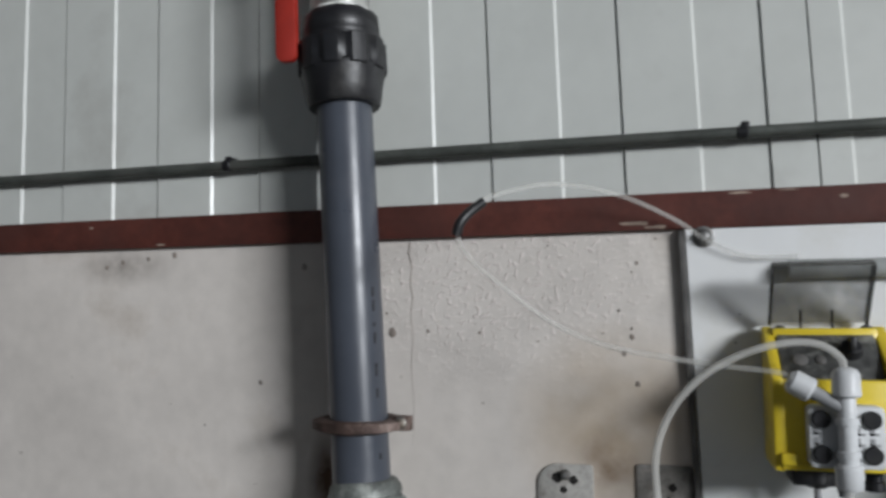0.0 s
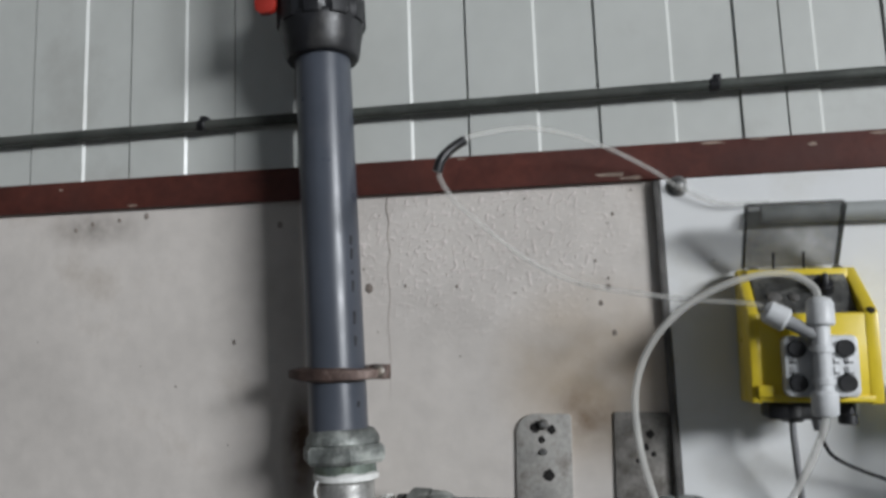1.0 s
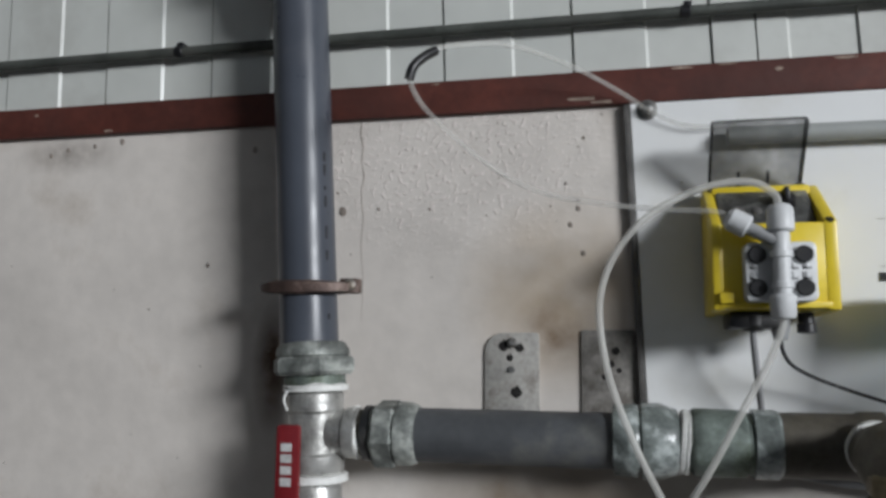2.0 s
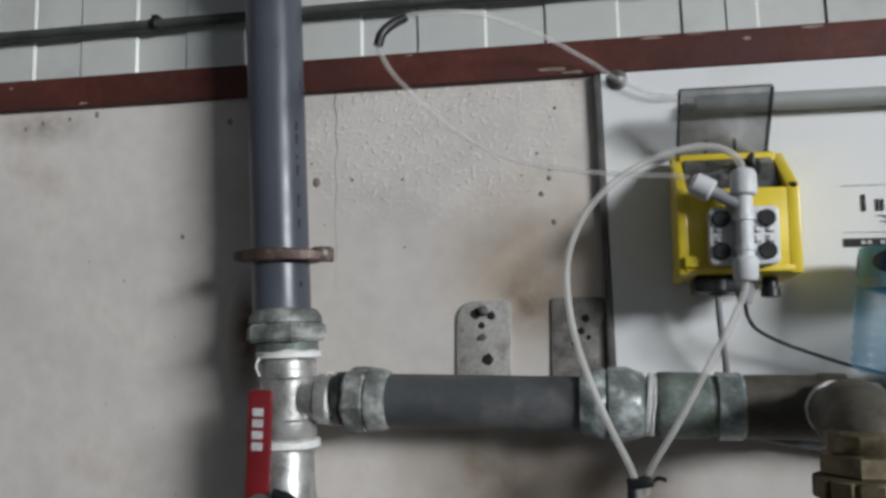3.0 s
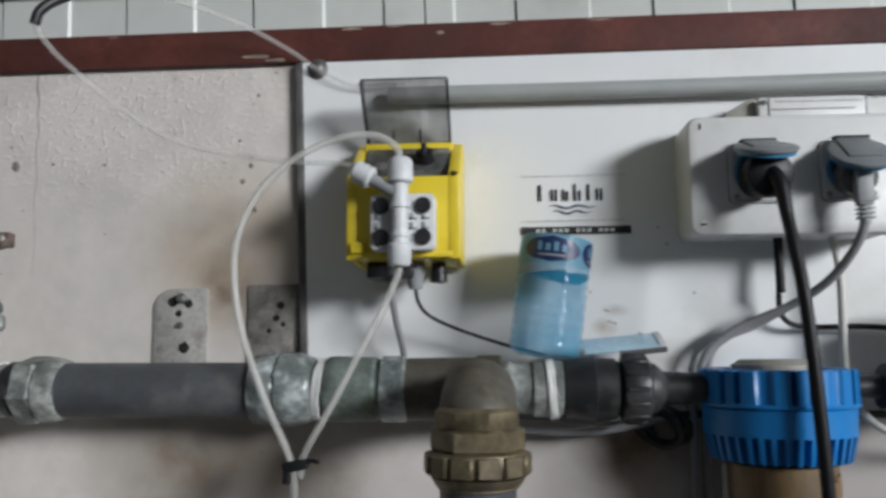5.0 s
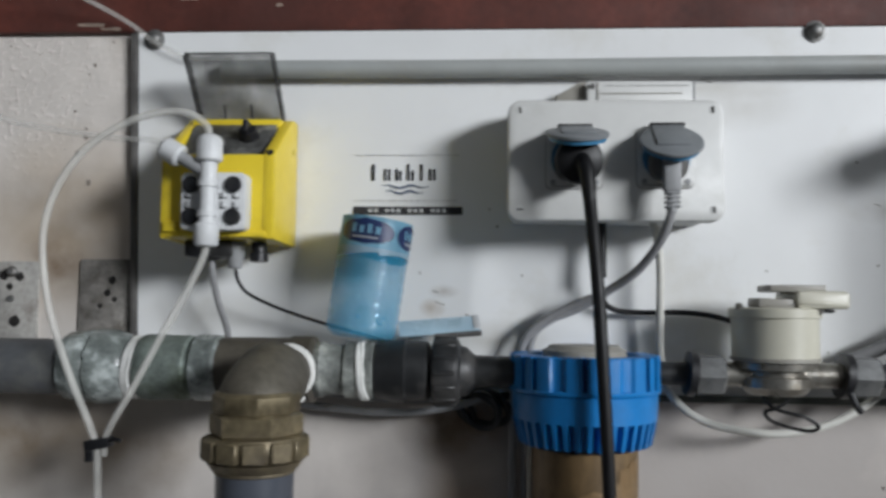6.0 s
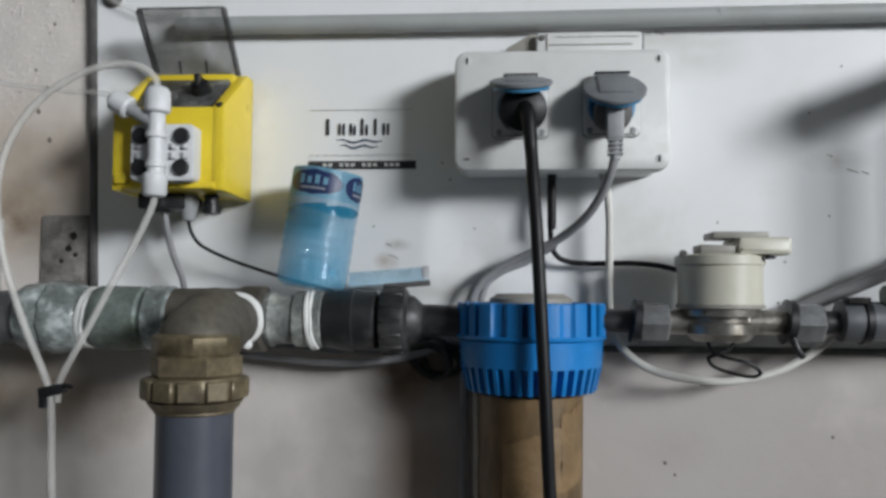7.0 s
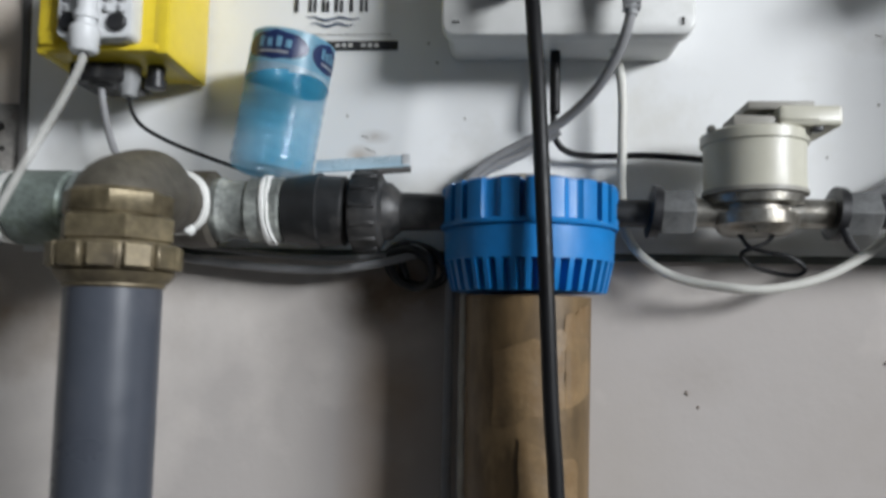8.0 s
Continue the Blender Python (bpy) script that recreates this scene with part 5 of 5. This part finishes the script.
def flap_socket(cx, cz, tilt, name_label):
    s = part("socket", plate_xz(round_rect(cx - 0.027, cx + 0.027, cz - 0.031, cz + 0.027, 0.006), BY0 - 0.0035, BY0 + 0.001, 0.001), M["box"], t, name_label)
    # thin dark plate drawn as the shadow gap behind the socket frame
    part("shadow_gap", plate_xz(round_rect(cx - 0.0275, cx + 0.0275, cz - 0.0316, cz + 0.0272, 0.006), BY0 - 0.0010, BY0 + 0.0006), M["edge"], s, "dark line drawn as the shadow gap round the socket")
    for sx in (-1, 1):
        part("corner_screw", lathe((cx + sx * 0.0205, BY0 - 0.0036, cz - 0.0250), (0, -1, 0), [(0, 0.0030), (0.0006, 0.0028), (0.0008, 0)], 12), M["plug_grey"], s)
    part("frame_groove", box(cx - 0.0225, cx + 0.0225, BY0 - 0.0042, BY0 - 0.0034, cz - 0.0295, cz - 0.0286), M["edge"], s)
    part("well", lathe((cx, BY0 - 0.0036, cz - 0.002), (0, -1, 0), [(0, 0.0225), (0.0035, 0.0225), (0.0045, 0.021), (0.0045, 0.019), (0.0015, 0.0185), (0.0015, 0)], 32), M["flap_blue"], s, "blue-grey socket well")
    part("hinge", box(cx - 0.016, cx + 0.016, BY0 - 0.012, BY0 - 0.003, cz + 0.0215, cz + 0.0275, bevel=0.0012), M["flap"], s)
    part("hinge_gap", box(cx - 0.0165, cx + 0.0165, BY0 - 0.0128, BY0 - 0.0035, cz + 0.0276, cz + 0.0302, bevel=0.0008), M["hole"], s, "dark hinge gap")
    # flap hinged at the top and swung outward
    b = lathe((0, 0, 0), (0, 0, 1), [(0, 0.0), (0, 0.0275), (0.001, 0.0290), (0.0035, 0.0290), (0.0045, 0.0275), (0.0045, 0)], 36)
    m = Matrix.Translation((cx, BY0 - 0.008, cz + 0.0235)) @ Matrix.Rotation(radians(tilt), 4, "X") @ Matrix.Translation((0, -0.026, 0))
    f = part("flap", join(bmesh.new(), b, m), M["flap"], s, "blue-grey round flap lifted open")
    b = box(-0.0155, 0.0155, -0.012, 0.026, 0.004, 0.0065, bevel=0.001)
    part("flap_tab", join(bmesh.new(), b, m), M["flap"], f)
    b = lathe((0, 0, -0.0035), (0, 0, 1), [(0, 0.0235), (0, 0.0265), (0.0038, 0.0265), (0.0038, 0.0235)], 32)
    part("flap_rim", join(bmesh.new(), b, m), M["flap_blue"], f, "blue sealing rim")


flap_socket(0.5765, 1.487, 22, "socket holding a black plug")
flap_socket(0.6635, 1.488, 40, "socket holding a grey plug")

# plugs and their cables
t = thing("black_plug", (0.5765, 0.70, 1.465), "round black plug with a heavy black cable hanging down", "plug")
part("body", lathe((0.5765, 0.7355, 1.4815), (0.05, -1, -0.10), [(0, 0.0205), (0.018, 0.0215), (0.030, 0.0230), (0.036, 0.0215), (0.040, 0.013), (0.041, 0)], 28), M["rubber"], t)
part("relief", sweep([(0.5795, 0.700, 1.478), (0.5825, 0.690, 1.468), (0.584, 0.685, 1.452), (0.5855, 0.682, 1.430)], 0.0072, 12, 5, taper=lambda u: 1.15 - 0.35 * u), M["rubber"], t)
part("cable", sweep([(0.5835, 0.687, 1.458), (0.5855, 0.681, 1.43), (0.587, 0.672, 1.40), (0.5895, 0.664, 1.36), (0.5920, 0.660, 1.31), (0.5945, 0.659, 1.26), (0.5975, 0.660, 1.20), (0.6010, 0.664, 1.13), (0.606, 0.668, 1.06), (0.612, 0.672, 0.9), (0.62, 0.69, 0.5), (0.62, 0.71, 0.02)], 0.0058, 14, 8), M["rubber"], t, "thick black cable")
t = thing("grey_plug", (0.6635, 0.70, 1.44), "grey plug with a ribbed cable relief", "plug")
# shade under the flap is put into this face's dark colour
part("body", lathe((0.6635, 0.7355, 1.4800), (0, -1, -0.2), [(0, 0.018), (0.014, 0.0185), (0.024, 0.017), (0.028, 0.012), (0.029, 0)], 28), M["edge"], t, "plug face with its shadow put into a dark colour")
part("neck", box(0.6555, 0.6715, 0.700, 0.713, 1.449, 1.481, bevel=0.003), M["plug_grey"], t)
for i in range(4):
    part("relief_ring", box(0.6570, 0.6705, 0.7005, 0.7130, 1.4345 + i * 0.0042, 1.4368 + i * 0.0042, bevel=0.0008), M["plug_grey"], t)
part("relief", sweep([(0.6635, 0.7065, 1.450), (0.6635, 0.7065, 1.43)], 0.0048, 10, 1), M["plug_grey"], t)
part("cable", sweep([(0.6635, 0.7065, 1.440), (0.6615, 0.709, 1.424), (0.654, 0.722, 1.402), (0.638, 0.742, 1.378), (0.612, 0.765, 1.358), (0.580, 0.78, 1.343), (0.552, 0.785, 1.328), (0.532, 0.788, 1.307), (0.525, 0.79, 1.27), (0.52, 0.80, 1.15), (0.52, 0.80, 0.02)], 0.0043, 10, 8), M["grey_cable"], t, "grey cable bending behind the filter")
solo("second_lead", sweep([(0.614, 0.782, 1.356), (0.585, 0.795, 1.339), (0.557, 0.797, 1.327), (0.540, 0.798, 1.308), (0.535, 0.80, 1.26), (0.532, 0.803, 1.1), (0.53, 0.803, 0.02)], 0.0038, 10), M["grey_cable"], "grey lead behind the filter housing", "cable")
t = thing("black_lead", (0.61, 0.785, 1.335), "black lead from the socket box to the meter", "cable")
part("cable", sweep([(0.6100, 0.785, 1.431), (0.6105, 0.786, 1.40), (0.609, 0.789, 1.37), (0.612, 0.793, 1.350), (0.625, 0.796, 1.3395), (0.65, 0.797, 1.337), (0.69, 0.795, 1.3375), (0.718, 0.790, 1.335), (0.735, 0.775, 1.330)], 0.0029, 10), M["rubber"], t)
part("sleeve", cyl((0.6100, 0.785, 1.372), (0.6100, 0.785, 1.4305), 0.0046), M["rubber"], t)
solo("white_lead", sweep([(0.6600, 0.782, 1.431), (0.6655, 0.782, 1.412), (0.668, 0.782, 1.385), (0.668, 0.783, 1.345), (0.668, 0.785, 1.305), (0.671, 0.785, 1.270), (0.684, 0.778, 1.247), (0.71, 0.773, 1.230), (0.745, 0.77, 1.2225), (0.785, 0.77, 1.2210), (0.825, 0.77, 1.2300), (0.862, 0.772, 1.2490), (0.892, 0.778, 1.272), (0.925, 0.785, 1.290)], 0.0040, 12), M["white_cable"], "white cable looping under the water meter", "cable")
solo("grey_hose", sweep([(0.855, 0.788, 1.291), (0.88, 0.785, 1.302), (0.915, 0.78, 1.318), (0.96, 0.77, 1.338), (1.05, 0.76, 1.37), (1.2, 0.77, 1.39)], 0.0068, 12), M["grey_cable"], "grey hose rising beside the outlet valve", "hose")
solo("wire_loop", sweep([(0.752, 0.735, 1.262), (0.757, 0.727, 1.252), (0.768, 0.722, 1.2475), (0.785, 0.720, 1.2435), (0.797, 0.722, 1.235), (0.792, 0.728, 1.2300), (0.775, 0.732, 1.2325), (0.758, 0.732, 1.2385), (0.752, 0.729, 1.2465), (0.760, 0.724, 1.2510), (0.772, 0.730, 1.256), (0.779, 0.737, 1.263)], 0.0018, 8), M["rubber"], "loose loop of black wire under the water meter", "wire")
solo("slack_cable", sweep([(0.20, 0.80, 1.260), (0.27, 0.795, 1.243), (0.34, 0.79, 1.235), (0.40, 0.788, 1.232), (0.45, 0.79, 1.237), (0.50, 0.795, 1.250)], 0.0040, 10), M["grey_cable"], "slack grey cable sagging behind the fittings", "cable")
solo("thin_slack_cable", sweep([(0.24, 0.803, 1.258), (0.32, 0.80, 1.249), (0.40, 0.797, 1.243), (0.46, 0.798, 1.246), (0.50, 0.803, 1.256)], 0.0026, 10), M["grey_cable"], "thin grey cable sagging behind the fittings", "cable")
coil = []
for i in range(44):
    q, k = i * math.pi / 6, i / 12
    coil.append((0.487 + (0.030 - 0.0045 * k) * math.cos(q + 0.3) + 0.004 * math.sin(2.3 * k), 0.797 + 0.005 * math.sin(1.7 * k) - 0.006 * math.cos(q), 1.237 + (0.022 - 0.004 * ((k * 1.7) % 2)) * math.sin(q)))
solo("coiled_cable", sweep(coil, 0.0036, 8, 4), M["black_dusty"], "small untidy coil of black cable behind the filter", "cable")

# ---- bottle and blue strip on the union ----
BB, BT = Vector((0.3675, 0.752, 1.3085)), Vector((0.3835, 0.757, 1.4255))
bd = (BT - BB).normalized()
t = thing("cut_bottle", tuple(BB), "blue clear plastic bottle with its top cut off, leaning", "bottle")
prof, hgt = [(0, 0.0), (0.0, 0.026), (0.004, 0.033)], 0.010
for i in range(7):
    prof += [(hgt, 0.0354), (hgt + 0.0045, 0.0355), (hgt + 0.0062, 0.0347), (hgt + 0.0085, 0.0347)]
    hgt += 0.0102
prof += [(0.082, 0.0352), (0.118, 0.0352)]
bm = lathe(BB, bd, prof, 40)
bmesh.ops.delete(bm, geom=[f for f in bm.faces if len(f.verts) > 4 and (f.calc_center_median() - BT).length < 0.02], context="FACES_ONLY")
part("shell", bm, M["bottle_clear"], t, "blue ribbed clear plastic")


def wrap(h0, h1, q0, q1, r, n=30, wave=0.0):
    """A curved patch on the bottle's side."""
    bm = bmesh.new()
    _, a, b = frame_of(bd)
    rows = [[], []]
    for i in range(n + 1):
        q = q0 + (q1 - q0) * i / n
        for k, h in ((0, h0 + wave * math.sin(q * 2.2)), (1, h1)):
            rows[k].append(bm.verts.new(BB + bd * h + (a * math.cos(q) + b * math.sin(q)) * r))
    for i in range(n):
        bm.faces.new((rows[0][i], rows[0][i + 1], rows[1][i + 1], rows[1][i]))
    bmesh.ops.solidify(bm, geom=bm.faces[:], thickness=0.0002)
    return bm


label = part("label", wrap(0.084, 0.1185, 0, 2 * math.pi, 0.0356, 40, 0.003), M["label_blue"], t, "sky-blue paper label")


def badge(q0, q1, h0, h1, material, r=0.0361):
    """An oval patch that follows the bottle's curve."""
    bm = bmesh.new()
    _, a, b = frame_of(bd)
    rows, n, cols = [], 10, 12
    for k in range(n + 1):
        v = -1 + 2 * k / n
        half = math.sqrt(max(0.0, 1 - v * v)) + 0.02
        rows.append([])
        for i in range(cols + 1):
            q = (q0 + q1) / 2 + (q1 - q0) / 2 * half * (-1 + 2 * i / cols)
            rows[-1].append(bm.verts.new(BB + bd * ((h0 + h1) / 2 + (h1 - h0) / 2 * v) + (a * math.cos(q) + b * math.sin(q)) * r))
    for r0, r1 in zip(rows, rows[1:]):
        for i in range(cols):
            bm.faces.new((r0[i], r0[i + 1], r1[i + 1], r1[i]))
    return part("badge", bm, material, label)


part("label_hem", wrap(0.0815, 0.0885, 0, 2 * math.pi, 0.0359, 40, 0.003), M["pale_blue"], label, "pale wavy lower edge")
_, fa, fb = frame_of(bd)
front = math.atan2(Vector((0.12, -1, 0)).dot(fb), Vector((0.12, -1, 0)).dot(fa))
for off, wdt in ((0.27, 0.80), (-1.15, 0.50), (2.3, 0.7), (3.7, 0.7)):
    badge(front - off - wdt, front - off + wdt, 0.091, 0.1165, M["label_navy"])
    for k in range(4):
        q = front - off - wdt * 0.5 + wdt * 0.28 * k
        part("badge_bar", wrap(0.1015, 0.1105 - 0.002 * (k % 2), q, q + wdt * 0.16, 0.0367, 3), M["label_blue"], label)
    part("badge_bar", wrap(0.0965, 0.0985, front - off - wdt * 0.45, front - off + wdt * 0.45, 0.0367, 8), M["ink_pale"], label)

t = thing("plastic_strip", (0.445, 0.755, 1.312), "pale blue flat plastic strip lying on the black union", "strip")
b = box(-0.040, 0.040, -0.013, 0.013, -0.0012, 0.0012, bevel=0.0008)
part("strip", join(bmesh.new(), b, pose(0.4455, 0.760, 1.3215, 32, -5, 6)), M["pale_blue"], t)
b = box(-0.006, 0.041, -0.0165, -0.0125, -0.0045, 0.0005, bevel=0.0010)
part("blade", join(bmesh.new(), b, pose(0.4455, 0.760, 1.3215, 32, -5, 6)), M["edge"], t, "dark edge under the strip")
part("tip", join(bmesh.new(), box(0.034, 0.041, -0.012, 0.013, 0.0008, 0.0022, bevel=0.0005), pose(0.4455, 0.760, 1.3215, 32, -5, 6)), M["white"], t)

# ---- printed sign on the board ----
t = thing("printed_sign", (0.407, 0.8115, 1.436), "dark printed company mark with waves on the white board", "sign")
part("bar", box(0.349, 0.4665, 0.8105, 0.8112, 1.4388, 1.4475), M["ink"], t, "black bar with pale unreadable digits", smooth=False)
for i in range(14):
    if i not in (2, 6, 10):
        part("digit_bar", box(0.365 + i * 0.0061, 0.3692 + i * 0.0061, 0.8099, 0.8104, 1.4413, 1.4450), M["ink_pale"], t, smooth=False)
# the mark's letters as plain upright blocks
for x, w, z1 in ((0.3680, 0.0034, 1.4935), (0.3815, 0.0024, 1.4885), (0.3862, 0.0024, 1.4885), (0.3940, 0.0024, 1.4885), (0.3982, 0.0024, 1.4865), (0.4062, 0.0026, 1.4940), (0.4112, 0.0026, 1.4870), (0.4205, 0.0028, 1.4935), (0.4300, 0.0024, 1.4885), (0.4346, 0.0024, 1.4885)):
    part("letter_block", plate_xz(round_rect(x, x + w, 1.4757, z1, 0.0010), 0.8105, 0.8112), M["ink"], t, smooth=False)
for k, (xa, xb, z) in enumerate(((0.379, 0.4300, 1.4690), (0.383, 0.4250, 1.4630))):
    n = 24
    up = [(xa + (xb - xa) * i / n, z + 0.0014 * math.sin(i / n * 4 * math.pi) + 0.0012) for i in range(n + 1)]
    part("wave", plate_xz(up + [(x, zz - 0.0022 * math.sin(math.pi * (i / n)) - 0.0003) for i, (x, zz) in reversed(list(enumerate(up)))], 0.8105, 0.8112), M["ink_blue"], t, smooth=False)
for z, xa, xb in ((1.5030, 0.350, 0.462), (1.4535, 0.350, 0.460)):
    x = xa
    while x < xb:
        l = rng.uniform(0.003, 0.012)
        part("small_print", box(x, min(xb, x + l), 0.8107, 0.8112, z, z + 0.0010), M["ink_pale"], t, smooth=False)
        x += l + 0.0018
